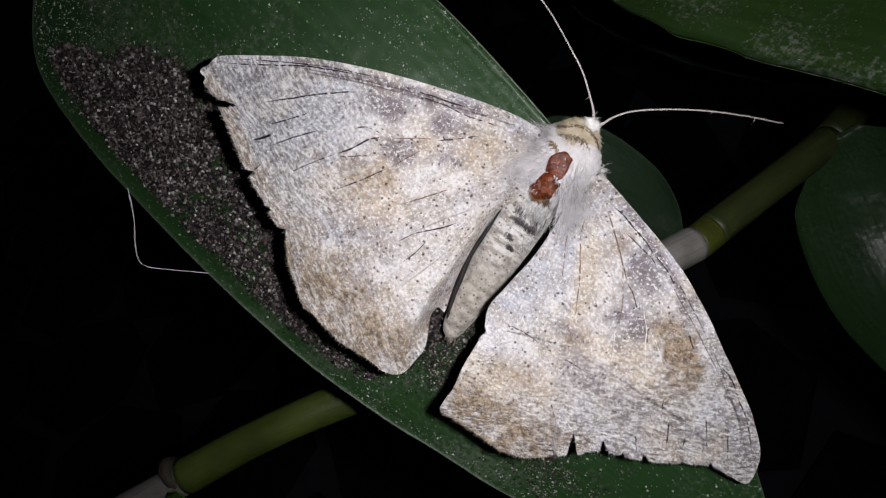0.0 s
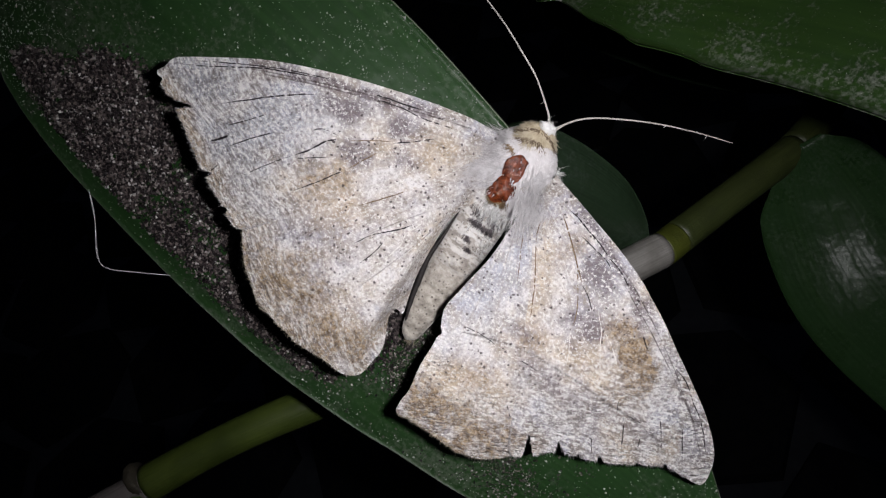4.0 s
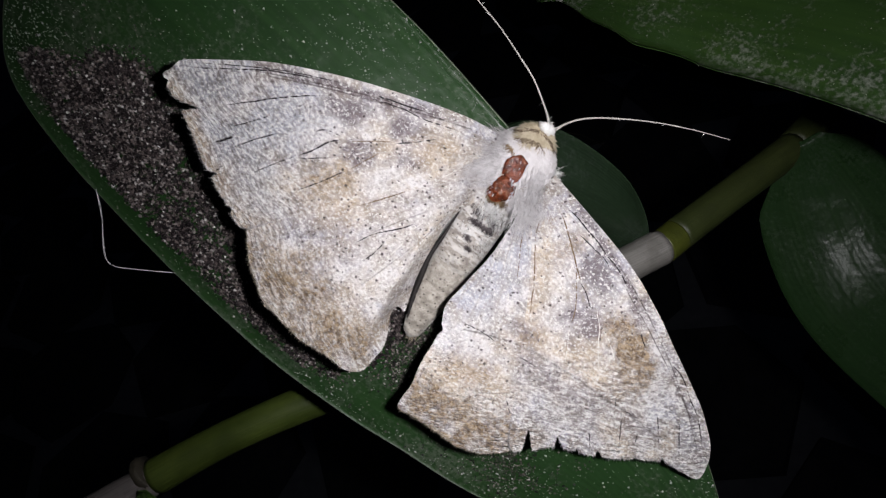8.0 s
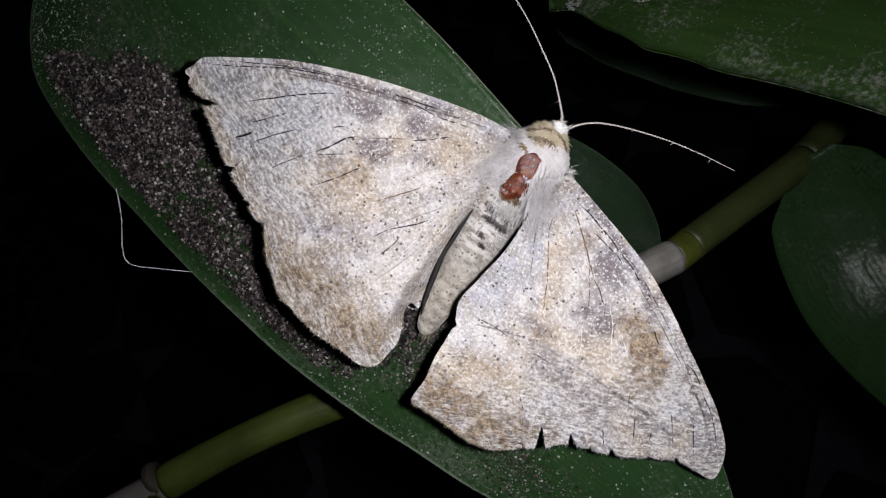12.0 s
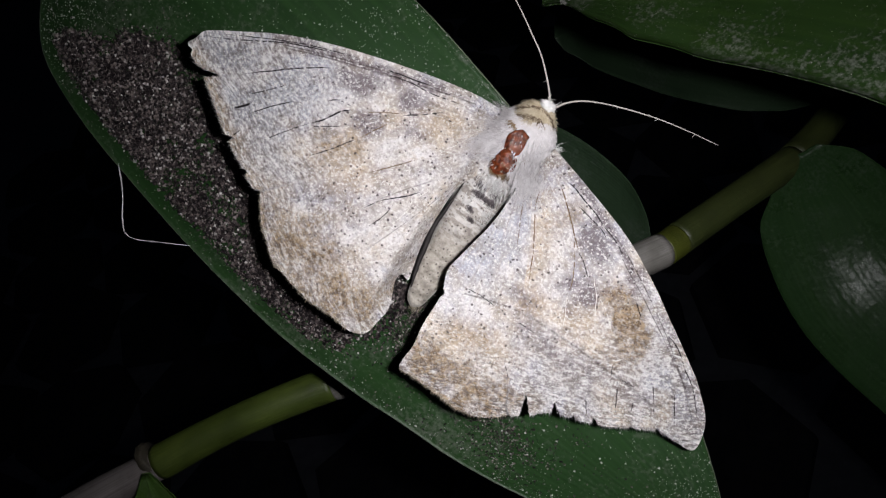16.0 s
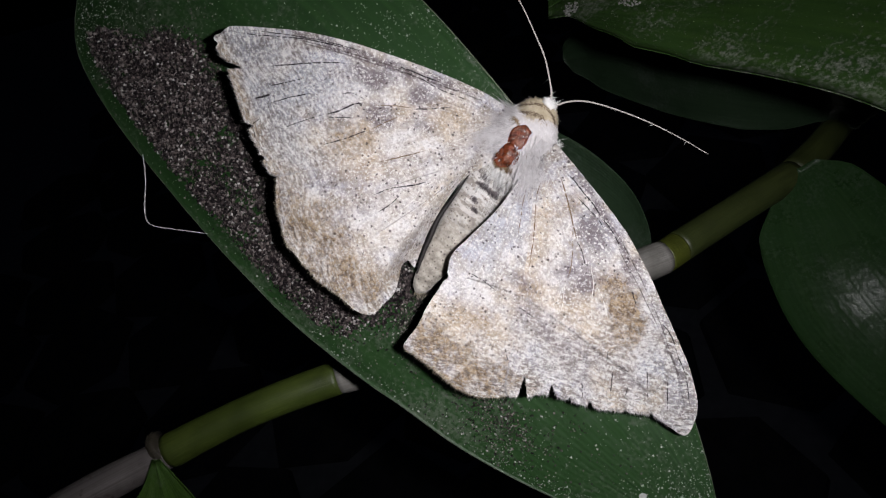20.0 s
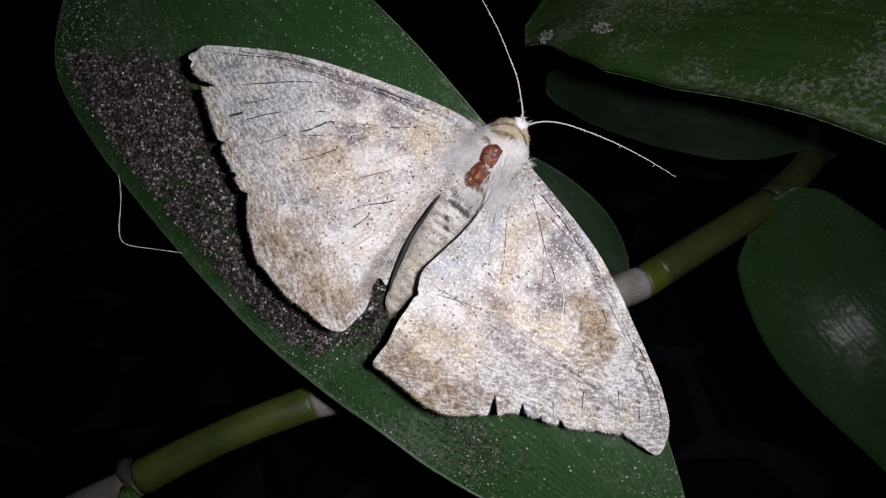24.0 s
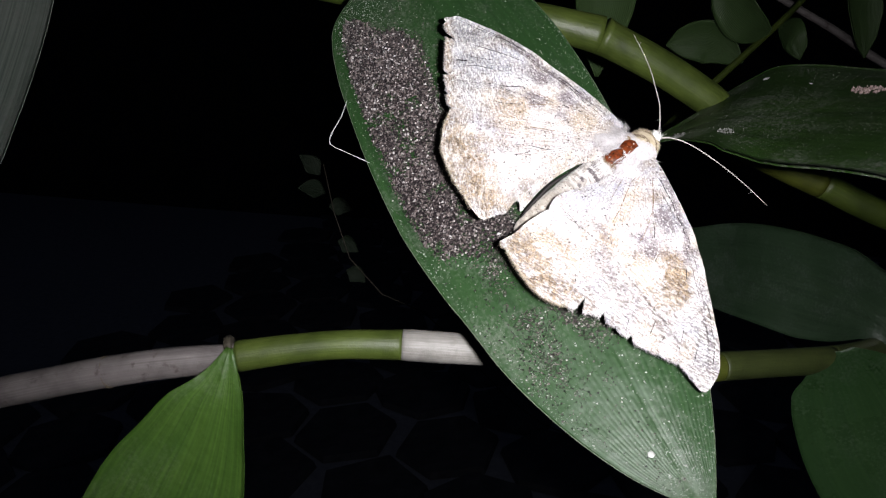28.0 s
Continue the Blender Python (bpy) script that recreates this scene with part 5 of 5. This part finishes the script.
def antenna(line, label):
    """A tapering feeler with short bristles, its root at its own origin."""
    ob = tube("antenna", line, [(0, 0.13), (0.1, 0.095), (0.6, 0.066), (1, 0.035)], ANTENNA, MOTH, label, 70, 8, 0.25, 4)
    p = curve_points(line, 40)
    rng = np.random.default_rng(len(line))
    roots = p[rng.integers(4, 39, 14)]
    spikes("bristle", roots, roots + rng.normal(0, 0.28, roots.shape), np.full(14, 0.035), WHITE_FUR, ob)
    return ob


LEFT_ROOT, RIGHT_ROOT = (0.75, 5.1, -0.9), (1.5, 5.0, -0.9)
LEFT_ANTENNA = antenna([(0, 0, 0), (-0.5, 0.7, 0.05), (-1.65, 1.75, 0.1), (-3.2, 3.0, 0.1), (-4.95, 4.0, 0.05), (-8, 5.6, -0.1), (-11.2, 6.9, -0.4), (-14.4, 8.0, -0.8)], "thin pale thread-like antenna")
RIGHT_ANTENNA = antenna([(0, 0, 0), (0.8, 1.0, 0.1), (2.2, 2.0, 0.2), (4.5, 2.9, 0.3), (8.3, 3.95, 0.2), (12, 4.6, 0.1), (15.6, 5.0, 0)], "thin pale thread-like antenna")


# ---- droppings and dust grains on the big leaf ----


def grains():
    rng = np.random.default_rng(21)
    base = np.array([(1, 0, 0), (-1, 0, 0), (0, 1, 0), (0, -1, 0), (0, 0, 1), (0, 0, -1)], dtype=float)
    tri = [(0, 2, 4), (2, 1, 4), (1, 3, 4), (3, 0, 4), (2, 0, 5), (1, 2, 5), (3, 1, 5), (0, 3, 5)]
    n = 270000
    a, b = rng.uniform(-44, 47, n), rng.uniform(-10, 26, n)
    left, right = leaf_edges(a)
    edge = b - left
    clump = fbm(a / 3.0 + 50, b / 3.0 + 50, 5)
    dense = np.clip((edge - 1.6) / 1.5, 0, 1) * np.clip((15 - edge) / 3.5, 0, 1) * np.clip((a - 0.9 * b + 35 + 5 * (clump - 0.5)) / 3, 0, 1) * np.clip((10 - a + 6 * (clump - 0.5)) / 6, 0, 1)
    dense = dense * np.clip(clump * 3.2 - 0.55, 0.25, 1)
    tail = 0.42 * np.clip((35 - a) / 8, 0, 1) * np.clip((a - 8) / 4, 0, 1) * np.exp(-((b - 1.2 - 0.11 * a) / 2.9) ** 2) * np.clip(clump * 4 - 1.6, 0, 1)
    tail = np.maximum(tail, 0.9 * np.exp(-((a - 6.5) / 4.2) ** 2 - ((b - 4.4) / 2.6) ** 2))
    # a strip that runs on past the tail, and a darker scatter on the dusty patch
    tail = np.maximum(tail, 0.75 * np.exp(-((a - 10.5) / 3.0) ** 2 - ((b - 1.6 - 0.45 * (10.5 - a)) / 1.5) ** 2))
    tail = np.maximum(tail, 0.30 * np.exp(-((a - 27) / 5.5) ** 2 - ((b - 3.0) / 3.5) ** 2) * np.clip(clump * 4 - 1.3, 0, 1))
    # a band that goes on under the wing's hind edge
    hem = np.interp(a, (8, 13, 22, 28), (2.4, 3.6, 6.3, 8.6))
    tail = np.maximum(tail, 0.7 * np.clip((b - hem + 1.0 + 2.0 * (clump - 0.5)) / 1.2, 0, 1) * np.clip((hem + 6 - b) / 2, 0, 1) * np.clip((a - 7) / 3, 0, 1) * np.clip((28 - a) / 5, 0, 1))
    few = 0.018 * (0.3 + clump) * np.clip((11 - b) / 3, 0, 1)
    keep = (rng.random(n) < 0.98 * np.maximum(np.maximum(dense, tail), few)) & (b > left + 0.5) & (b < right - 0.4)
    a, b, dense, few = a[keep], b[keep], dense[keep], few[keep]
    n = len(a)
    size = rng.uniform(0.08, 0.25, n) * np.where(dense > np.maximum(few, 0.2), 1.0, 0.62)
    q = base[None] * rng.uniform(0.6, 1.25, (n, 6, 1)) * size[:, None, None]
    t = rng.uniform(0, math.pi, n)
    c, s = np.cos(t)[:, None], np.sin(t)[:, None]
    h = leaf_height(a, b) + size * 0.5 + (rng.random(n) < 0.3) * size * dense
    verts = np.stack([q[..., 0] * c - q[..., 1] * s + a[:, None], q[..., 0] * s + q[..., 1] * c + b[:, None], q[..., 2] + h[:, None]], -1).reshape(-1, 3)
    faces = (np.array(tri)[None] + 6 * np.arange(n)[:, None, None]).reshape(-1, 3).tolist()
    ob = mesh_object("droppings", np.array(verts) * MM, faces, GRAIN, None, "", False)
    ob.matrix_world = LEAF_FRAME
    tagged(ob, "dark brown and grey granular droppings strewn on the leaf", "droppings", kind="stuff")


grains()


# ---- pale dust specks on the big leaf and small marks on the others ----
def specks():
    rng = np.random.default_rng(33)
    n = 80000
    a, b = rng.uniform(-46, 49, n), rng.uniform(-10, 26, n)
    left, right = leaf_edges(a)
    film = np.clip((a - 38) / 5, 0, 1) * np.clip((b - 6) / 4, 0, 1) + np.clip((-33 - a) / 4, 0, 1) * np.clip((6 - b) / 5, 0, 1) + np.exp(-((right - b) / 0.5) ** 2)
    film = film + 0.45 * np.exp(-((a - 29) / 6) ** 2 - ((b - 1.5) / 3.5) ** 2)
    film = film + 0.9 * np.exp(-((a + 12) / 9) ** 2 - ((right - b - 4) / 4) ** 2) * np.clip(fbm(a / 1.5 + 30, b / 1.5 + 44, 3) * 3 - 1.1, 0, 1)
    film = film + 0.45 * np.exp(-((b - left - 1.0) / 1.0) ** 2) * np.clip((a - 4) / 3, 0, 1)
    keep = (b > left + 0.3) & (b < right - 0.1) & (rng.random(n) < (0.016 + 0.06 * fbm(a / 5 + 20, b / 5 + 20, 9)) * (1 - 0.65 * np.clip((a - 8) / 6, 0, 1) * np.clip((12 - b) / 4, 0, 1)) + 0.8 * film * fbm(a / 3 + 70, b / 3 + 20, 19))
    a, b = a[keep], b[keep]
    n = len(a)
    size = rng.uniform(0.025, 0.08, n) * np.where(rng.random(n) < 0.12, 2.1, 1.0)
    base = np.array([(1, 0, 0), (-0.5, 0.87, 0), (-0.5, -0.87, 0), (0, 0, 0.8)])
    q = base[None] * size[:, None, None] * rng.uniform(0.7, 1.3, (n, 4, 1))
    verts = q + np.stack([a, b, leaf_height(a, b)], 1)[:, None, :]
    faces = (np.array([(0, 1, 3), (1, 2, 3), (2, 0, 3)])[None] + 4 * np.arange(n)[:, None, None]).reshape(-1, 3).tolist()
    ob = mesh_object("dust", verts.reshape(-1, 3) * MM, faces, SPECK, None, "", False)
    ob.matrix_world = LEAF_FRAME
    tagged(ob, "pale dust specks lying on the dark green leaf", "dust", kind="stuff")


specks()


# ---- other plants in the dark behind ----
def fleck(place, size, up):
    bm = bmesh.new()
    bmesh.ops.create_icosphere(bm, subdivisions=2, radius=1.0)
    for v in bm.verts:
        k = 1 + 0.3 * noise.noise(v.co * 2 + Vector(place) * 300)
        v.co = Vector((v.co.x * size * k, v.co.y * size * 0.8 * k, v.co.z * size * 0.25)) * MM
    me = bpy.data.meshes.new("bird_lime_fleck")
    bm.to_mesh(me)
    bm.free()
    me.materials.append(SPECK)
    ob = new("fleck", me)
    ob.matrix_world = Matrix.Translation(place) @ Vector(up).to_track_quat("Z", "Y").to_matrix().to_4x4()
    return tagged(ob, "small pale fleck of dried lime on a leaf", "fleck", "flecks on the leaves")


def far_plants():
    # a grey leaf at the yard side
    base = Matrix.Translation((-0.1293, 0.0737, 1.1777))
    t = thing("shrub_leaf", base, "dull grey-green leaf of a neighbouring shrub", "leaf")
    blade("leaf", at_mm(base, [(-0.125, 0.088, 1.222), (-0.1255, 0.081, 1.200), (-0.1270, 0.0737, 1.1777), (-0.1312, 0.066, 1.158), (-0.1388, 0.057, 1.1350), (-0.147, 0.049, 1.112)]), (0.93, 0.27, 0.24),
          [(0, 1, 1), (0.2, 8, 7), (0.4, 11, 9.3), (0.6, 10, 10.0), (0.8, 8, 8), (1, 0.3, 0.3)], LEAF_GREY, t, cup=0.2, wave=0.8)
    tube("leaf_stalk", at_mm(base, [(-0.125, 0.088, 1.222), (-0.124, 0.093, 1.245)]), [(0, 0.9), (1, 1.0)], STEM_GREEN, t, count=10)
    # a thin shrub with small leaflets
    base = Matrix.Translation((0.0182, 0.207, 1.1516))
    t = thing("thin_shrub", base, "thin shrub twigs with small dark green leaves", "shrub")
    loc = lambda p: at_mm(base, p)
    tube("twig", loc([(0.006, 0.200, 1.139), (0.0182, 0.207, 1.1516), (0.0292, 0.2136, 1.1624), (0.0393, 0.2197, 1.1724), (0.0476, 0.2249, 1.1814), (0.062, 0.2340, 1.200)]), [(0, 1.3), (0.5, 1.1), (1, 0.8)], STEM_GREEN, t, count=30)
    tube("twig", loc([(0.040, 0.245, 1.184), (0.052, 0.2467, 1.1774), (0.0644, 0.2482, 1.1705), (0.0785, 0.2496, 1.1616), (0.0980, 0.2513, 1.151)]), [(0, 1.2), (0.5, 1.4), (1, 1.5)], STEM_GREY, t, "pale grey twig", count=30)
    small = [((0.0295, 0.2135, 1.1605), (0.0180, 0.2105, 1.1675), (0.0040, 0.2080, 1.1660), 7.5), ((0.0380, 0.2180, 1.1705), (0.0290, 0.2100, 1.1740), (0.0170, 0.2060, 1.1860), 8.0),
             ((0.0400, 0.2210, 1.1730), (0.0460, 0.2310, 1.1690), (0.0500, 0.2306, 1.1610), 5.5), ((0.0600, 0.2310, 1.1960), (0.0655, 0.2290, 1.1830), (0.0690, 0.2259, 1.1620), 6.0),
             ((0.0460, 0.2240, 1.1800), (0.0520, 0.2200, 1.1880), (0.0600, 0.2180, 1.1980), 6.0), ((0.0200, 0.2080, 1.1530), (0.0080, 0.2000, 1.1560), (-0.0030, 0.1950, 1.1640), 6.0)]
    for a, b, c, w in small:
        blade("leaf", loc([a, b, c]), (0.45, 0.35, 0.82), [(0, 0.3, 0.3), (0.2, w * 0.6, w * 0.6), (0.5, w, w), (0.8, w * 0.7, w * 0.7), (1, 0.2, 0.2)], LEAF_FAR, t, cup=0.25, wave=0.6, nu=24, nv=13)
    # a stem under the dusty leaf
    base = Matrix.Translation((0.021, 0.1188, 1.145))
    t = thing("green_shoot", base, "yellow-green shoot under the dusty leaf", "shoot")
    tube("internode", at_mm(base, [(0.013, 0.1175, 1.149), (0.0298, 0.1202, 1.1414), (0.0385, 0.1217, 1.1376)]), [(0, 1.6), (0.4, 3.0), (1, 3.2)], STEM_YELLOW, t, count=24)
    tube("internode", at_mm(base, [(0.0385, 0.1217, 1.1376), (0.0499, 0.1233, 1.1322), (0.0700, 0.1270, 1.124)]), [(0, 3.2), (0.1, 3.0), (1, 3.0)], STEM_GREEN, t, count=24)
    # a dim upright leaf and a fern in the dark
    base = Matrix.Translation((-0.0149, 0.1597, 1.1706))
    t = thing("dim_leaf", base, "dark green upright leaf deep in shade", "leaf")
    blade("leaf", at_mm(base, [(-0.0150, 0.1570, 1.158), (-0.0149, 0.1597, 1.1706), (-0.0141, 0.1627, 1.1797), (-0.0141, 0.1690, 1.205)]), (0.95, 0.1, -0.1), [(0, 0.5, 0.5), (0.3, 7, 7), (0.6, 9, 9), (1, 1, 1)], LEAF_FAR, t, cup=0.3, nu=24, nv=13)
    base = Matrix.Translation((-0.1352, 0.2131, 1.1066))
    t = thing("small_fern", base, "small fern frond barely lit in the dark", "fern")
    tube("stalk", at_mm(base, [(-0.128, 0.2183, 1.1168), (-0.1175, 0.2116, 1.085), (-0.1036, 0.2101, 1.0668), (-0.0826, 0.2224, 1.0515), (-0.042, 0.2405, 1.0013), (0.0114, 0.274, 0.9531), (0.0379, 0.3375, 0.817), (0.04, 0.36, 0.4), (0.04, 0.36, 0.0)]), [(0, 0.25), (0.2, 0.3), (1, 0.9)], NODE_DARK, t, count=60, sides=8)
    for a, d in (((-0.130, 0.2185, 1.1120), (-0.009, 0.000, 0.008)), ((-0.127, 0.2165, 1.1050), (-0.013, 0.001, 0.001)), ((-0.1255, 0.217, 1.099), (0.010, 0.001, -0.001)), ((-0.121, 0.2145, 1.0850), (0.009, 0.000, -0.004)), ((-0.117, 0.213, 1.073), (0.008, 0.001, -0.005))):
        a, d = np.array(a), np.array(d)
        blade("leaflet", at_mm(base, [tuple(a), tuple(a + d * 0.5 + (0, 0, 0.001)), tuple(a + d)]), (0.1, 0.1, 0.98), [(0, 0.3, 0.3), (0.4, 4.0, 4.0), (1, 0.2, 0.2)], LEAF_FERN, t, cup=0.2, nu=12, nv=9)
    fleck(tuple(LEAF_FRAME @ Vector((0.0412, 0.0085, 0.0001))), 0.45, (0.0178, -0.7935, 0.6082))
    for ob, base, place, size in ((DUSTY_LEAF, LEAF_FRAME, (0.0202, 0.0980, 1.1620), 0.75), (DUSTY_LEAF, LEAF_FRAME, (0.0262, 0.0905, 1.1620), 0.35), (BENT_LEAF, LOWER_BASE, (0.0341, 0.0771, 1.1088), 0.3), (BENT_LEAF, LOWER_BASE, (0.0413, 0.0640, 1.1018), 0.4),
                                  (BENT_LEAF, LOWER_BASE, (0.0346, 0.0580, 1.0965), 0.42), (BENT_LEAF, LOWER_BASE, (0.0405, 0.0575, 1.0975), 0.45)):
        at, up = on_blade(ob, base, place)
        fleck(tuple(at), size, tuple(up))


far_plants()


def small_droppings(place, spread, count, material, label, seed):
    rng = np.random.default_rng(seed)
    r, t = spread * np.sqrt(rng.random(count)), rng.uniform(0, 2 * math.pi, count)
    base = np.array([(1, 0, 0), (-1, 0, 0), (0, 1, 0), (0, -1, 0), (0, 0, 1), (0, 0, -1)], dtype=float)
    tri = np.array([(0, 2, 4), (2, 1, 4), (1, 3, 4), (3, 0, 4), (2, 0, 5), (1, 2, 5), (3, 1, 5), (0, 3, 5)])
    q = base[None] * rng.uniform(0.6, 1.3, (count, 6, 1)) * rng.uniform(0.15, 0.4, count)[:, None, None] * (0.4 + spread / 4)
    q = q + np.stack([r * np.cos(t) * 1.3, r * np.sin(t) * 0.8, np.full(count, 0.12)], 1)[:, None, :]
    ob = mesh_object("droppings", q.reshape(-1, 3) * MM, (tri[None] + 6 * np.arange(count)[:, None, None]).reshape(-1, 3).tolist(), material, None, "", False)
    at, up = on_blade(DUSTY_LEAF, LEAF_FRAME, place)
    ob.matrix_world = Matrix.Translation(at) @ up.to_track_quat("Z", "Y").to_matrix().to_4x4()
    tagged(ob, label, "droppings", kind="stuff")


small_droppings((0.0335, 0.0812, 1.1612), 2.3, 80, GRAIN_PINK, "small heap of pinkish brown droppings on the dusty leaf", 55)
small_droppings((0.0117, 0.0718, 1.1530), 1.2, 45, SPECK_DIM, "small grey crust of dried droppings on the dusty leaf", 56)
small_droppings((0.0045, 0.0775, 1.1527), 1.3, 55, SPECK_DIM, "small grey crust of dried droppings on the dusty leaf", 57)


# ---- a loose strand of silk at the leaf's edge ----
def silk():
    t = thing("spider_silk", LEAF_FRAME, "loose white strand of silk at the leaf edge", "silk")
    tube("strand", [(-24, -9.2, -0.8), (-21.5, -11.0, -0.6), (-19.6, -12.9, -0.4), (-18.3, -13.9, -0.3), (-17.5, -14.0, -0.3)], [(0, 0.03), (0.2, 0.09), (0.45, 0.05), (0.75, 0.09), (1, 0.06)], SILK, t, count=24, sides=6, ridge=0.8)
    tube("strand", [(-17.5, -14.0, -0.3), (-16.6, -13.5, -0.3), (-15.3, -12.4, -0.4), (-12.0, -9.6, -0.9)], [(0, 0.06), (0.4, 0.07), (1, 0.04)], SILK, t, count=24, sides=6)


silk()


# ---- the flash ----
def flash():
    t = thing("flash_lamp", cam_pose(ROWS[0]) @ Matrix.Translation(FLASH_OFFSET), "small round white LED flash", "flash lamp")
    bm = bmesh.new()
    bmesh.ops.create_circle(bm, cap_ends=True, segments=24, radius=0.0019)
    bmesh.ops.reverse_faces(bm, faces=bm.faces)
    part("led", bm, emitter_material(), t, "glowing white LED")
    # a cup around the light: closed behind, open to the front
    profile = [(0.0031, 0.0012), (0.0031, -0.0035), (0.0025, -0.0035), (0.0023, 0.0003)]
    verts, faces, n = [], [], 24
    for r, z in profile:
        verts += [(r * math.cos(2 * math.pi * k / n), r * math.sin(2 * math.pi * k / n), z) for k in range(n)]
    for i in range(3):
        faces += [(i * n + k, i * n + (k + 1) % n, (i + 1) * n + (k + 1) % n, (i + 1) * n + k) for k in range(n)]
    faces += [tuple(range(n)), tuple(range(3 * n, 4 * n))]
    mesh_object("housing", verts, faces, BLACK, t)
    return t


FLASH = flash()


def motions():
    walk(FLASH, [(r[0], cam_pose(r) @ Matrix.Translation(FLASH_OFFSET)) for r in ROWS])
    # turns of the feelers about their roots, in degrees
    left = [(0, -2), (0.5, -11), (1, 0), (1.5, -12), (2, -9), (2.5, -10), (4.5, 2), (5, -9), (5.5, -9.5), (6, -8.5), (6.5, -10.5), (7, -7), (7.5, 3), (8, 2.5), (8.5, -4), (9, -8), (9.5, -6), (10, -10),
            (10.5, -4), (11, -8), (11.5, -6), (13.5, -7), (14, -9), (15, -7.5), (16, -5.5), (17, -9), (18, -5), (19, -7), (20, -3), (21, 0), (24, -5.5), (25, -6), (26, 0.5), (27, 0.5), (28, 0)]
    right = [(0, 16), (0.5, 4), (1, 6.5), (1.5, 4), (2, 5.5), (2.5, 5.5), (4.5, 12.5), (5, 1.5), (5.5, 13), (6, 16), (6.5, 8), (7, 6), (7.5, 18.5), (8, 12.5), (8.5, 7.5), (9, 6), (9.5, 7), (10, 7.5),
             (10.5, 6), (11, 5), (11.5, 1.5), (13.5, 5), (14, 2.5), (15, 5), (16, 4), (17, 1), (18, 0.7), (19, 0.5), (20, 0.2), (21, 0), (24, -1.0), (25, -1.2), (26, 0.2), (27, -0.6), (28, 0.3)]
    walk(LEFT_ANTENNA, [(t, pose(*[c * MM for c in LEFT_ROOT], 0, 0, a + (4 if t < 20 else 1.5))) for t, a in left])
    walk(RIGHT_ANTENNA, [(t, pose(*[c * MM for c in RIGHT_ROOT], 0, 0, a)) for t, a in right])


motions()
